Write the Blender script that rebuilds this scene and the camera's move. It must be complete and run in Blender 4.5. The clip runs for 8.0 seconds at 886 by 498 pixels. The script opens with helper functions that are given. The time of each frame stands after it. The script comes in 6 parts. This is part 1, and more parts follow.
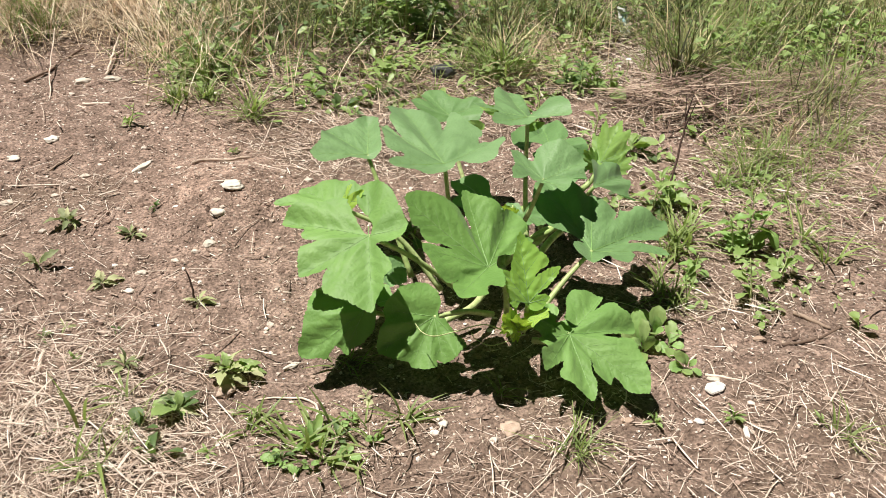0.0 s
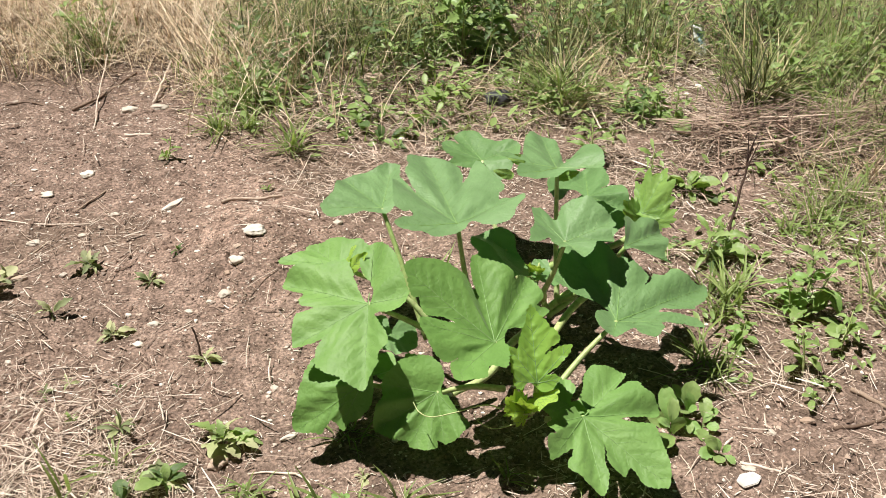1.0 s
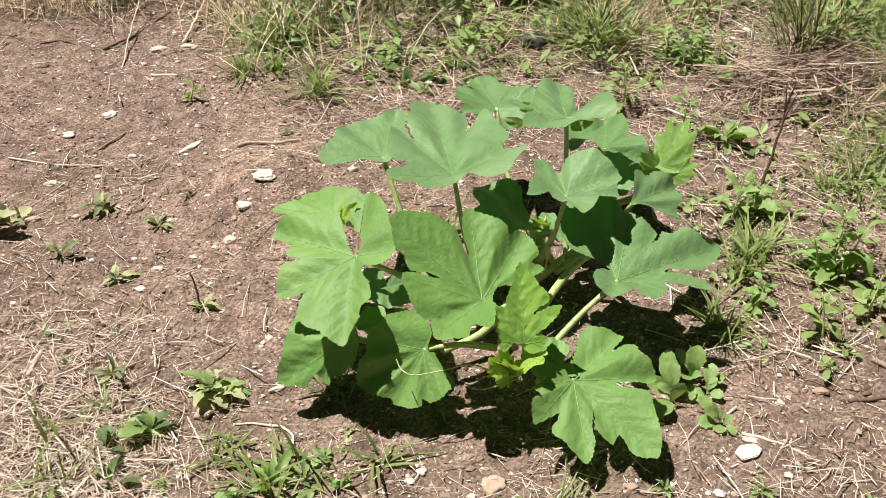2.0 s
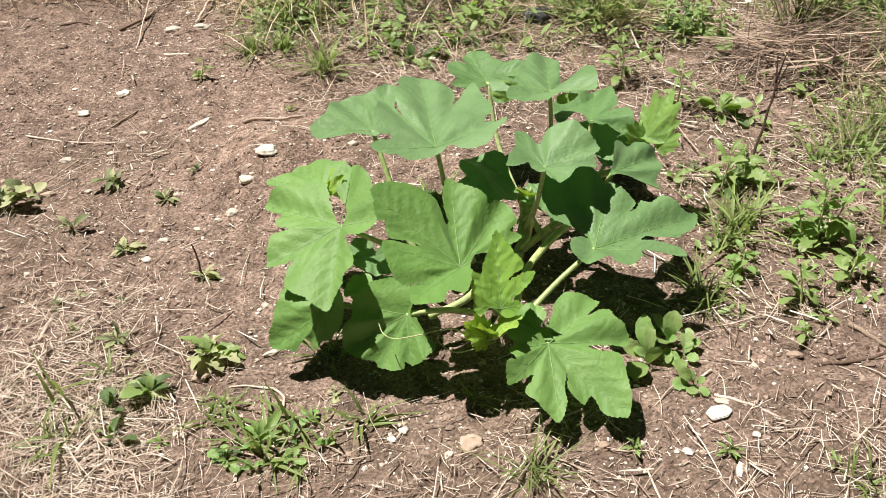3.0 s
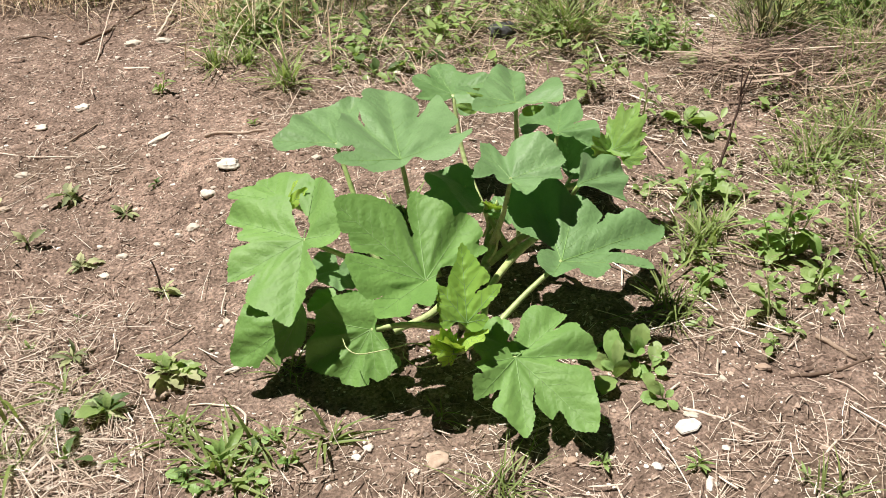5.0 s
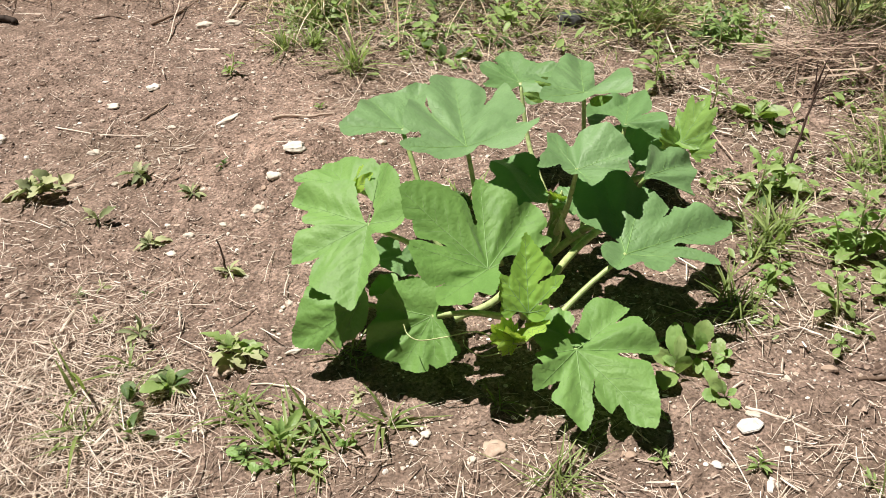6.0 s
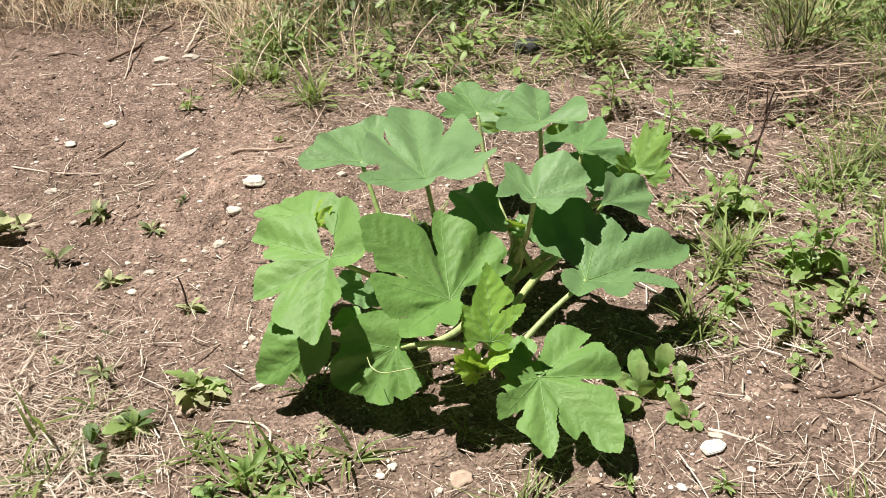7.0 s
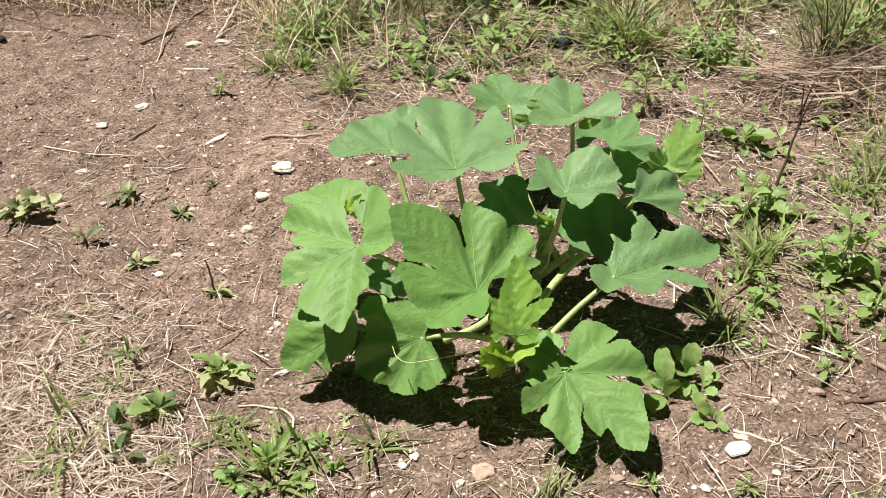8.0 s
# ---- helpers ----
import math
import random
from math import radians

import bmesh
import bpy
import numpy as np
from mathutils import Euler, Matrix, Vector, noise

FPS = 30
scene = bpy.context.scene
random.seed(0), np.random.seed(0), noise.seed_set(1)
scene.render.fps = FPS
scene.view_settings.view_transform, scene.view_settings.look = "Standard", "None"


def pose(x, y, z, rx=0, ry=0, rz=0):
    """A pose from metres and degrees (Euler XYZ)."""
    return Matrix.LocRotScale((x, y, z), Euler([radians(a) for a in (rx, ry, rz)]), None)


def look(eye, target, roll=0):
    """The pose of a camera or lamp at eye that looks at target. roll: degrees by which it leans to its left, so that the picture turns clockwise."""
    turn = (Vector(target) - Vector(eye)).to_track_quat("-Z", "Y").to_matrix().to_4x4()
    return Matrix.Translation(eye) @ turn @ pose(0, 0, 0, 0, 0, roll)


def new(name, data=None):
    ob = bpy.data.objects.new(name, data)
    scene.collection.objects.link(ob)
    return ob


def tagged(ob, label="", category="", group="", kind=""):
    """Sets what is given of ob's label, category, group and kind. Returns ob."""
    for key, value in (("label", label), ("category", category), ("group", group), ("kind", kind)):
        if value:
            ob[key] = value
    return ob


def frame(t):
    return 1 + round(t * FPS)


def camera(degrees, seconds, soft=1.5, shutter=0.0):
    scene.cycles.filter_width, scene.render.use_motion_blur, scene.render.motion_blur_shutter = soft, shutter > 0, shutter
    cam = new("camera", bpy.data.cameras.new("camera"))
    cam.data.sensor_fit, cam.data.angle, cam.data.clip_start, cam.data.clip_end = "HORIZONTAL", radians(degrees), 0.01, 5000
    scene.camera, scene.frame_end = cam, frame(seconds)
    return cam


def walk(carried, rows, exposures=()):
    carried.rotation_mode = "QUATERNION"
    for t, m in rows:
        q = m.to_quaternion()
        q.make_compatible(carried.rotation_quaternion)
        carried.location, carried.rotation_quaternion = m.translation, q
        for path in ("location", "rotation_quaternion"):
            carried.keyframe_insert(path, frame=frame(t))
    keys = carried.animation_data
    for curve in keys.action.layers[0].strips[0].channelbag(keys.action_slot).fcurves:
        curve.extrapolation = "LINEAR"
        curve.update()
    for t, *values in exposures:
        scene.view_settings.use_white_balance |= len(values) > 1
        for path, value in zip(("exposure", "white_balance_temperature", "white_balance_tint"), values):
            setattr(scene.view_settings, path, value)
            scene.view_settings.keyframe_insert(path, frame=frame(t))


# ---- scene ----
cam = camera(47.6, 8.0, soft=0.8)
PATH = [
    (0, (-0.53, -1.822, 1.373), (-0.081, -0.183, 0.319), 4.3),
    (0.3, (-0.387, -1.807, 1.376), (-0.148, -0.123, 0.323), 1.9),
    (0.5, (-0.327, -1.789, 1.399), (-0.178, -0.109, 0.325), -0.1),
    (0.7, (-0.289, -1.75, 1.416), (-0.186, -0.074, 0.329), -1.4),
    (1, (-0.281, -1.644, 1.434), (-0.052, 0.022, 0.352), 1.4),
    (1.2, (-0.285, -1.611, 1.404), (-0.005, 0.036, 0.304), 1.6),
    (1.5, (-0.252, -1.54, 1.397), (0.022, 0.06, 0.228), 2.5),
    (1.7, (-0.206, -1.541, 1.399), (-0.039, 0.085, 0.246), 1.0),
    (2, (-0.1, -1.582, 1.413), (-0.036, 0.031, 0.232), -0.4),
    (2.2, (-0.038, -1.597, 1.431), (-0.014, -0.011, 0.213), -1.0),
    (3.3, (0.018, -1.668, 1.446), (-0.004, -0.079, 0.232), -2.6),
    (3.5, (0.008, -1.657, 1.441), (0.04, -0.063, 0.234), -1.6),
    (4, (0.013, -1.637, 1.434), (0.062, -0.034, 0.239), -1.1),
    (5.5, (0.02, -1.64, 1.41), (0.054, -0.031, 0.223), -1.9),
    (5.8, (0.009, -1.637, 1.409), (-0.045, -0.032, 0.218), -2.3),
    (6, (0.01, -1.635, 1.417), (-0.06, -0.041, 0.211), -2.1),
    (6.5, (0.009, -1.629, 1.435), (-0.018, -0.025, 0.24), -1.6),
    (7, (0.019, -1.635, 1.435), (0.019, -0.013, 0.265), -2.2),
    (7.5, (0.003, -1.632, 1.425), (-0.037, -0.012, 0.253), -2.5),
    (8, (0.005, -1.632, 1.427), (-0.038, -0.017, 0.248), -1.3),
]
walk(cam, [(t, look(eye, target, roll)) for t, eye, target, roll in PATH])

from mathutils.geometry import delaunay_2d_cdt

# ---- daylight ----
SUN_FROM = Vector((-0.34, 0.12, 0.93)).normalized()
world = bpy.data.worlds.new("sky")
scene.world = world
world.use_nodes = True
wn = world.node_tree.nodes
sky = wn.new("ShaderNodeTexSky")
sky.sky_type = "NISHITA"
sky.sun_disc = False
sky.sun_elevation = math.asin(SUN_FROM.z)
sky.sun_rotation = math.atan2(SUN_FROM.x, SUN_FROM.y)
world.node_tree.links.new(sky.outputs[0], wn["Background"].inputs[0])
wn["Background"].inputs[1].default_value = 0.0036
sun = new("sun", bpy.data.lights.new("sun", "SUN"))
sun.data.energy, sun.data.angle, sun.data.color = 5.0, radians(0.53), (1.0, 0.95, 0.87)
sun.matrix_world = look(SUN_FROM * 20, (0, 0, 0))
scene.view_settings.exposure = 0.61


# ---- arithmetic for surfaces ----
def lattice(ix, iy, seed):
    h = (ix.astype(np.int64) * 374761393 + iy.astype(np.int64) * 668265263 + seed * 974634777) & 0xFFFFFFFF
    h = ((h ^ (h >> 13)) * 1274126177) & 0xFFFFFFFF
    return ((h ^ (h >> 16)) & 0xFFFF) / 65535.0


def ripple(x, y, size, seed=0):
    """Smooth noise, 0 to 1, with features of that size in metres."""
    u, v = np.asarray(x, float) / size, np.asarray(y, float) / size
    iu, iv = np.floor(u), np.floor(v)
    a, b = u - iu, v - iv
    a, b = a * a * (3 - 2 * a), b * b * (3 - 2 * b)
    top = lattice(iu, iv, seed) * (1 - a) + lattice(iu + 1, iv, seed) * a
    low = lattice(iu, iv + 1, seed) * (1 - a) + lattice(iu + 1, iv + 1, seed) * a
    return top * (1 - b) + low * b


def rough(x, y, size, octaves=4, seed=0):
    """Layered noise round zero."""
    total, weight = 0.0, 1.0
    for n in range(octaves):
        total = total + weight * (ripple(x, y, size / 2**n, seed + 7 * n) - 0.5)
        weight *= 0.5
    return total


def step(v, soft):
    return 1 / (1 + np.exp(-np.clip(np.asarray(v, float) / soft, -40, 40)))


def ground_z(x, y):
    x, y = np.asarray(x, float), np.asarray(y, float)
    near = np.exp(-((x * x + y * y) / 36.0))
    # A low hump beside the plant, a dip before it, and slightly lower soil to either side.
    z = 0.078 * np.exp(-(((x + 0.45) / 0.20) ** 2 + ((y - 0.64) / 0.22) ** 2))
    z = z - 0.030 * step(-0.62 - x, 0.05) * (step(0.72 - y, 0.10) + step(y - 1.35, 0.08)) * near
    z = z - 0.026 * np.exp(-(((x + 0.36) / 0.22) ** 2 + ((y + 0.20) / 0.14) ** 2))
    z = z + 0.016 * np.exp(-(((x - 0.35) / 0.35) ** 2 + ((y + 0.22) / 0.35) ** 2)) + 0.014 * step(y - 1.1, 0.1) * near
    z = z + 0.035 * np.exp(-(((x - 1.15) / 0.3) ** 2 + ((y - 1.1) / 0.2) ** 2))
    z = z + 0.020 * rough(x, y, 0.45, 3, 3) + 0.012 * rough(x, y, 0.09, 3, 11) * near
    clod = np.clip(rough(x, y, 0.035, 3, 23), 0, 1)
    return z + 0.014 * clod * near - 0.016


def ground_at(x, y):
    return float(ground_z(np.array([x]), np.array([y]))[0])


def bare_at(x, y):
    """Patches of open soil among the straw, 0 to 1."""
    spots = ((0.90, 0.80, 0.10, 0.15), (0.98, 0.88, 0.10, 0.09), (0.62, 1.20, 0.11, 0.08), (0.42, 1.20, 0.12, 0.06), (0.66, 0.64, 0.07, 0.09), (0.74, 1.13, 0.08, 0.06))
    d = sum(np.exp(-(((x - a) / u) ** 2 + ((y - b) / v) ** 2)) for a, b, u, v in spots)
    return np.clip(1.25 * d - 0.35 * ripple(x, y, 0.05, 83), 0, 1)


def litter_at(x, y):
    """How thickly dry straw covers the soil, 0 to 1."""
    d = 0.30 * step(-0.62 - x, 0.06) * step(0.16 - y, 0.10) + 0.95 * step(-0.58 - x, 0.06) * step(-0.12 - y, 0.08)
    d = d + 0.30 * step(-0.29 - y, 0.04) * step(x + 0.25, 0.06) + 0.22 * step(-0.36 - y, 0.04) + 0.26 * step(x - 0.42, 0.06) * step(-0.26 - y, 0.05)
    d = d + 0.50 * step(x - 0.60, 0.07) * step(y - 0.10, 0.12)
    d = d + (0.35 + 0.9 * step(ripple(x, y, 0.2, 69) - 0.45, 0.08)) * step(x + 0.40, 0.06) * step(y - 0.78, 0.08)
    d = d + 0.6 * np.exp(-(((x + 0.95) / 0.18) ** 2 + ((y - 0.76) / 0.09) ** 2)) + 0.6 * np.exp(-(((x + 1.08) / 0.15) ** 2 + ((y - 0.45) / 0.12) ** 2))
    d = d + 0.35 * step(x - 0.75, 0.06) * step(y - 0.7, 0.1) + 1.1 * np.exp(-(((x - 0.67) / 0.17) ** 2 + ((y + 0.02) / 0.09) ** 2))
    d = d * (1 - 0.25 * step(y - 1.35, 0.08))
    far = step(np.hypot(x - 0.1, y - 0.5) - 2.1, 0.2)
    d = d * (1 - far) + (0.25 + 0.5 * ripple(x, y, 0.7, 15)) * far
    patch = 0.35 + 1.3 * ripple(x, y, 0.16, 5)
    return np.clip((d + 0.03) * patch * (1 - 0.9 * bare_at(x, y)), 0, 1)


def grass_edge(x):
    """Where the mown-off rough grass begins, as a y for each x."""
    return 1.90 - 0.62 * step(x + 0.66, 0.10) + 0.10 * step(x - 0.75, 0.1) + 0.16 * (ripple(x, x * 0, 0.23, 9) - 0.5)


def solid(name, verts, faces, material, parent=None, label="", smooth=True):
    """One mesh object, at the origin or under its thing."""
    me = bpy.data.meshes.new(name)
    me.from_pydata([tuple(v) for v in verts], [], [tuple(f) for f in faces])
    if smooth:
        me.polygons.foreach_set("use_smooth", [True] * len(me.polygons))
    me.materials.append(material)
    ob = new(name, me)
    ob.parent = parent
    return tagged(ob, label)


def under(name, me, parent, m=None, label=""):
    """An object on a shared mesh, under its thing."""
    ob = new(name, me)
    ob.parent = parent
    if m is not None:
        ob.matrix_basis = m
    return tagged(ob, label)


def stand(name, x, y, z=None):
    """An Empty at a thing's base."""
    ob = new(name)
    ob.empty_display_size = 0.02
    ob.location = (x, y, ground_at(x, y) if z is None else z)
    return ob


def tube(points, radii, sides=8):
    """A closed tube along points, as vertices and faces."""
    pts = [Vector(p) for p in points]
    verts, faces = [], []
    side = None
    for n, p in enumerate(pts):
        way = (pts[min(n + 1, len(pts) - 1)] - pts[max(n - 1, 0)]).normalized()
        if side is None:
            side = way.orthogonal().normalized()
        side = (side - way * side.dot(way)).normalized()
        other = way.cross(side)
        for k in range(sides):
            a = 2 * math.pi * k / sides
            verts.append(p + radii[n] * (math.cos(a) * side + math.sin(a) * other))
    for n in range(len(pts) - 1):
        for k in range(sides):
            a, b = n * sides + k, n * sides + (k + 1) % sides
            faces.append((a, b, b + sides, a + sides))
    faces.append(tuple(range(sides))[::-1])
    faces.append(tuple(len(verts) - sides + k for k in range(sides)))
    return verts, faces


def bend(points, count):
    """A smooth line through a few points."""
    pts = [Vector(p) for p in points]
    pts = [2 * pts[0] - pts[1]] + pts + [2 * pts[-1] - pts[-2]]
    out = []
    spans = len(pts) - 3
    for n in range(count + 1):
        u = min(n / count * spans, spans - 1e-6)
        k = int(u)
        t, (a, b, c, d) = u - k, pts[k : k + 4]
        out.append(0.5 * (2 * b + (c - a) * t + (2 * a - 5 * b + 4 * c - d) * t * t + (3 * b - a - 3 * c + d) * t**3))
    return out


# ---- materials ----
def stuff_nodes(name):
    m = bpy.data.materials.new(name)
    m.use_nodes = True
    nt = m.node_tree
    return m, nt.nodes, nt.links, nt.nodes["Principled BSDF"]


def grain(nodes, links, scale, detail=6.0, where="Object", rough_amount=0.6):
    co = nodes.new("ShaderNodeTexCoord")
    n = nodes.new("ShaderNodeTexNoise")
    n.inputs["Scale"].default_value, n.inputs["Detail"].default_value, n.inputs["Roughness"].default_value = scale, detail, rough_amount
    links.new(co.outputs[where], n.inputs["Vector"])
    return n


def ramp(nodes, links, source, stops):
    r = nodes.new("ShaderNodeValToRGB")
    while len(r.color_ramp.elements) < len(stops):
        r.color_ramp.elements.new(0.5)
    for e, (at, colour) in zip(r.color_ramp.elements, stops):
        e.position, e.color = at, (*colour, 1)
    links.new(source, r.inputs[0])
    return r


def blend(nodes, links, how, fac, a, b):
    x = nodes.new("ShaderNodeMix")
    x.data_type, x.blend_type = "RGBA", how
    if isinstance(fac, float):
        x.inputs[0].default_value = fac
    else:
        links.new(fac, x.inputs[0])
    for slot, v in ((6, a), (7, b)):
        if isinstance(v, tuple):
            x.inputs[slot].default_value = (*v, 1)
        else:
            links.new(v, x.inputs[slot])
    return x.outputs[2]


def relief(nodes, links, bsdf, heights):
    """Bumps of several sources: (socket, metres)."""
    last = None
    for source, depth in heights:
        b = nodes.new("ShaderNodeBump")
        b.inputs["Strength"].default_value, b.inputs["Distance"].default_value = 1.0, depth
        links.new(source, b.inputs["Height"])
        if last:
            links.new(last, b.inputs["Normal"])
        last = b.outputs[0]
    links.new(last, bsdf.inputs["Normal"])
    return last


def soil_material():
    m, n, l, b = stuff_nodes("soil")
    big, mid, fine = grain(n, l, 2.6, 4), grain(n, l, 22, 6), grain(n, l, 140, 5)
    base = ramp(n, l, mid.outputs[0], [(0.28, (0.126, 0.096, 0.081)), (0.50, (0.233, 0.179, 0.153)), (0.72, (0.385, 0.304, 0.264))])
    tint = ramp(n, l, big.outputs[0], [(0.35, (0.86, 0.80, 0.76)), (0.65, (1.12, 1.05, 1.0))])
    col = blend(n, l, "MULTIPLY", 1.0, base.outputs[0], tint.outputs[0])
    grit = ramp(n, l, fine.outputs[0], [(0.36, (0.42, 0.39, 0.37)), (0.5, (1, 1, 1)), (0.64, (1.8, 1.74, 1.68))])
    col = blend(n, l, "MULTIPLY", 0.8, col, grit.outputs[0])
    # Dark cover: humus under litter, and painted shade beneath the rough grass.
    humus_shade = n.new("ShaderNodeAttribute")
    humus_shade.attribute_name = "humus_shade"
    dried = n.new("ShaderNodeAttribute")
    dried.attribute_name = "dried"
    col = blend(n, l, "MULTIPLY", dried.outputs["Fac"], col, (1.32, 1.30, 1.28))
    fibre = grain(n, l, 75, 7)
    cover = ramp(n, l, fibre.outputs[0], [(0.38, (0.085, 0.060, 0.042)), (0.55, (0.18, 0.13, 0.095)), (0.70, (0.36, 0.28, 0.21))])
    col = blend(n, l, "MIX", humus_shade.outputs["Fac"], col, cover.outputs[0])
    speck = n.new("ShaderNodeTexVoronoi")
    speck.inputs["Scale"].default_value = 85
    co = n.new("ShaderNodeTexCoord")
    l.new(co.outputs["Object"], speck.inputs["Vector"])
    dots = ramp(n, l, speck.outputs["Distance"], [(0.13, (1, 1, 1)), (0.19, (0, 0, 0))])
    some = n.new("ShaderNodeSeparateColor")
    l.new(speck.outputs["Color"], some.inputs[0])
    rare = ramp(n, l, some.outputs[0], [(0.80, (0, 0, 0)), (0.83, (1, 1, 1))])
    both = n.new("ShaderNodeMath")
    both.operation = "MULTIPLY"
    l.new(dots.outputs[0], both.inputs[0])
    l.new(rare.outputs[0], both.inputs[1])
    col = blend(n, l, "MIX", both.outputs[0], col, (0.50, 0.42, 0.35))
    l.new(col, b.inputs["Base Color"])
    b.inputs["Roughness"].default_value = 0.95
    b.inputs["Specular IOR Level"].default_value = 0.15
    relief(n, l, b, [(mid.outputs[0], 0.012), (fine.outputs[0], 0.007), (fibre.outputs[0], 0.003)])
    return m


def leaf_material(name, dark, light, glow, through_share=0.28, gloss=0.55, veins=True, cell=85.0, unit=1.0, by="object", puffed=0.0010):
    """Living leaf: two greens, fine net of veins in relief, light passing through the blade."""
    m, n, l, b = stuff_nodes(name)
    blotch, fine = grain(n, l, 14 * unit, 4), grain(n, l, 220 * unit, 4)
    base = ramp(n, l, blotch.outputs[0], [(0.30, dark), (0.70, light)])
    shade = n.new("ShaderNodeObjectInfo") if by == "object" else n.new("ShaderNodeNewGeometry")
    vary = ramp(n, l, shade.outputs["Random" if by == "object" else "Random Per Island"], [(0.0, (0.86, 0.90, 0.80)), (1.0, (1.14, 1.08, 1.18))])
    col = blend(n, l, "MULTIPLY", 1.0, base.outputs[0], vary.outputs[0])
    heights = [(fine.outputs[0], 0.0005)]
    if veins:
        net = n.new("ShaderNodeTexVoronoi")
        net.feature = "DISTANCE_TO_EDGE"
        net.inputs["Scale"].default_value = cell * unit
        co = n.new("ShaderNodeTexCoord")
        l.new(co.outputs["Object"], net.inputs["Vector"])
        lines = ramp(n, l, net.outputs["Distance"], [(0.0, (1.07, 1.05, 1.08)), (0.08, (1, 1, 1))])
        col = blend(n, l, "MULTIPLY", 0.6, col, lines.outputs[0])
        heights.append((net.outputs["Distance"], puffed))
    l.new(col, b.inputs["Base Color"])
    b.inputs["Roughness"].default_value = gloss
    b.inputs["Specular IOR Level"].default_value = 0.36
    b.inputs["Sheen Weight"].default_value = 0.14
    b.inputs["Sheen Roughness"].default_value = 0.4
    last = relief(n, l, b, heights)
    thin = n.new("ShaderNodeBsdfTranslucent")
    thin.inputs[0].default_value = (*glow, 1)
    l.new(last, thin.inputs["Normal"])
    both = n.new("ShaderNodeMixShader")
    both.inputs[0].default_value = through_share
    l.new(b.outputs[0], both.inputs[1])
    l.new(thin.outputs[0], both.inputs[2])
    l.new(both.outputs[0], n["Material Output"].inputs[0])
    return m


def scatter_material(name, stops, roughness=0.75, by="island", streak=60.0, bump=0.0008, spec=0.3):
    """Dry or mineral bits, each with its own tone."""
    m, n, l, b = stuff_nodes(name)
    if by == "island":
        pick = n.new("ShaderNodeNewGeometry").outputs["Random Per Island"]
    else:
        pick = n.new("ShaderNodeObjectInfo").outputs["Random"]
    tone = ramp(n, l, pick, stops)
    g = grain(n, l, streak, 5)
    spots = ramp(n, l, g.outputs[0], [(0.32, (0.70, 0.66, 0.62)), (0.62, (1.12, 1.12, 1.12))])
    col = blend(n, l, "MULTIPLY", 0.85, tone.outputs[0], spots.outputs[0])
    l.new(col, b.inputs["Base Color"])
    b.inputs["Roughness"].default_value = roughness
    b.inputs["Specular IOR Level"].default_value = spec
    relief(n, l, b, [(g.outputs[0], bump)])
    return m


SOIL = soil_material()
LEAF = leaf_material("squash_leaf", (0.148, 0.285, 0.072), (0.222, 0.392, 0.112), (0.17, 0.44, 0.07), 0.24)
# Greyer green: sky sheen on the flatter leaves is mixed into the base colour.
LEAF_SHEEN = leaf_material("squash_leaf_sheen", (0.136, 0.248, 0.094), (0.198, 0.344, 0.140), (0.15, 0.42, 0.10), 0.24, 0.5, puffed=0.0011)
LEAF_FRESH = leaf_material("squash_leaf_fresh", (0.225, 0.42, 0.078), (0.315, 0.53, 0.108), (0.40, 0.64, 0.06), 0.34, 0.45, cell=70.0)
LEAF_SOFT = leaf_material("squash_leaf_soft", (0.205, 0.360, 0.090), (0.290, 0.455, 0.135), (0.34, 0.58, 0.05), 0.3, 0.45, cell=70.0)
LEAF_YOUNG = leaf_material("squash_leaf_young", (0.30, 0.50, 0.075), (0.42, 0.62, 0.12), (0.50, 0.72, 0.07), 0.38, 0.5, False)
VEIN = scatter_material("squash_vein", [(0.0, (0.170, 0.315, 0.094)), (1.0, (0.208, 0.350, 0.126))], 0.5, "object", 120.0, 0.0003)
STEM = scatter_material("squash_stem", [(0.0, (0.30, 0.42, 0.14)), (1.0, (0.46, 0.55, 0.25))], 0.45, "object", 90.0, 0.0006, 0.45)
TENDRIL = scatter_material("tendril", [(0.0, (0.48, 0.58, 0.24)), (1.0, (0.55, 0.62, 0.30))], 0.45, "object", 90.0, 0.0003, 0.45)
WEED = leaf_material("weed_leaf", (0.185, 0.285, 0.088), (0.335, 0.450, 0.165), (0.34, 0.52, 0.08), 0.30, 0.42, cell=110.0, unit=0.07)
WEED_BRIGHT = leaf_material("weed_leaf_bright", (0.205, 0.350, 0.098), (0.325, 0.490, 0.178), (0.34, 0.52, 0.10), 0.30, 0.42, cell=110.0, unit=0.07)
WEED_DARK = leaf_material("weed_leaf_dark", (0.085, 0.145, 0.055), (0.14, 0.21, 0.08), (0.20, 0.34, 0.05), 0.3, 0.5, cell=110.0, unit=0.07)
WEED_GREY = leaf_material("weed_leaf_grey", (0.15, 0.19, 0.085), (0.31, 0.34, 0.18), (0.22, 0.30, 0.08), 0.25, 0.6, cell=110.0, unit=0.07)
WEED_PALE = leaf_material("weed_leaf_pale", (0.33, 0.37, 0.17), (0.52, 0.54, 0.31), (0.42, 0.48, 0.16), 0.22, 0.6, cell=110.0, unit=0.07)
GRASS = leaf_material("grass_blade", (0.150, 0.215, 0.066), (0.285, 0.345, 0.128), (0.32, 0.44, 0.08), 0.32, 0.45, False, by="island")
GRASS_BROAD = leaf_material("grass_broad", (0.190, 0.270, 0.080), (0.350, 0.430, 0.165), (0.36, 0.50, 0.10), 0.32, 0.45, False, by="island")
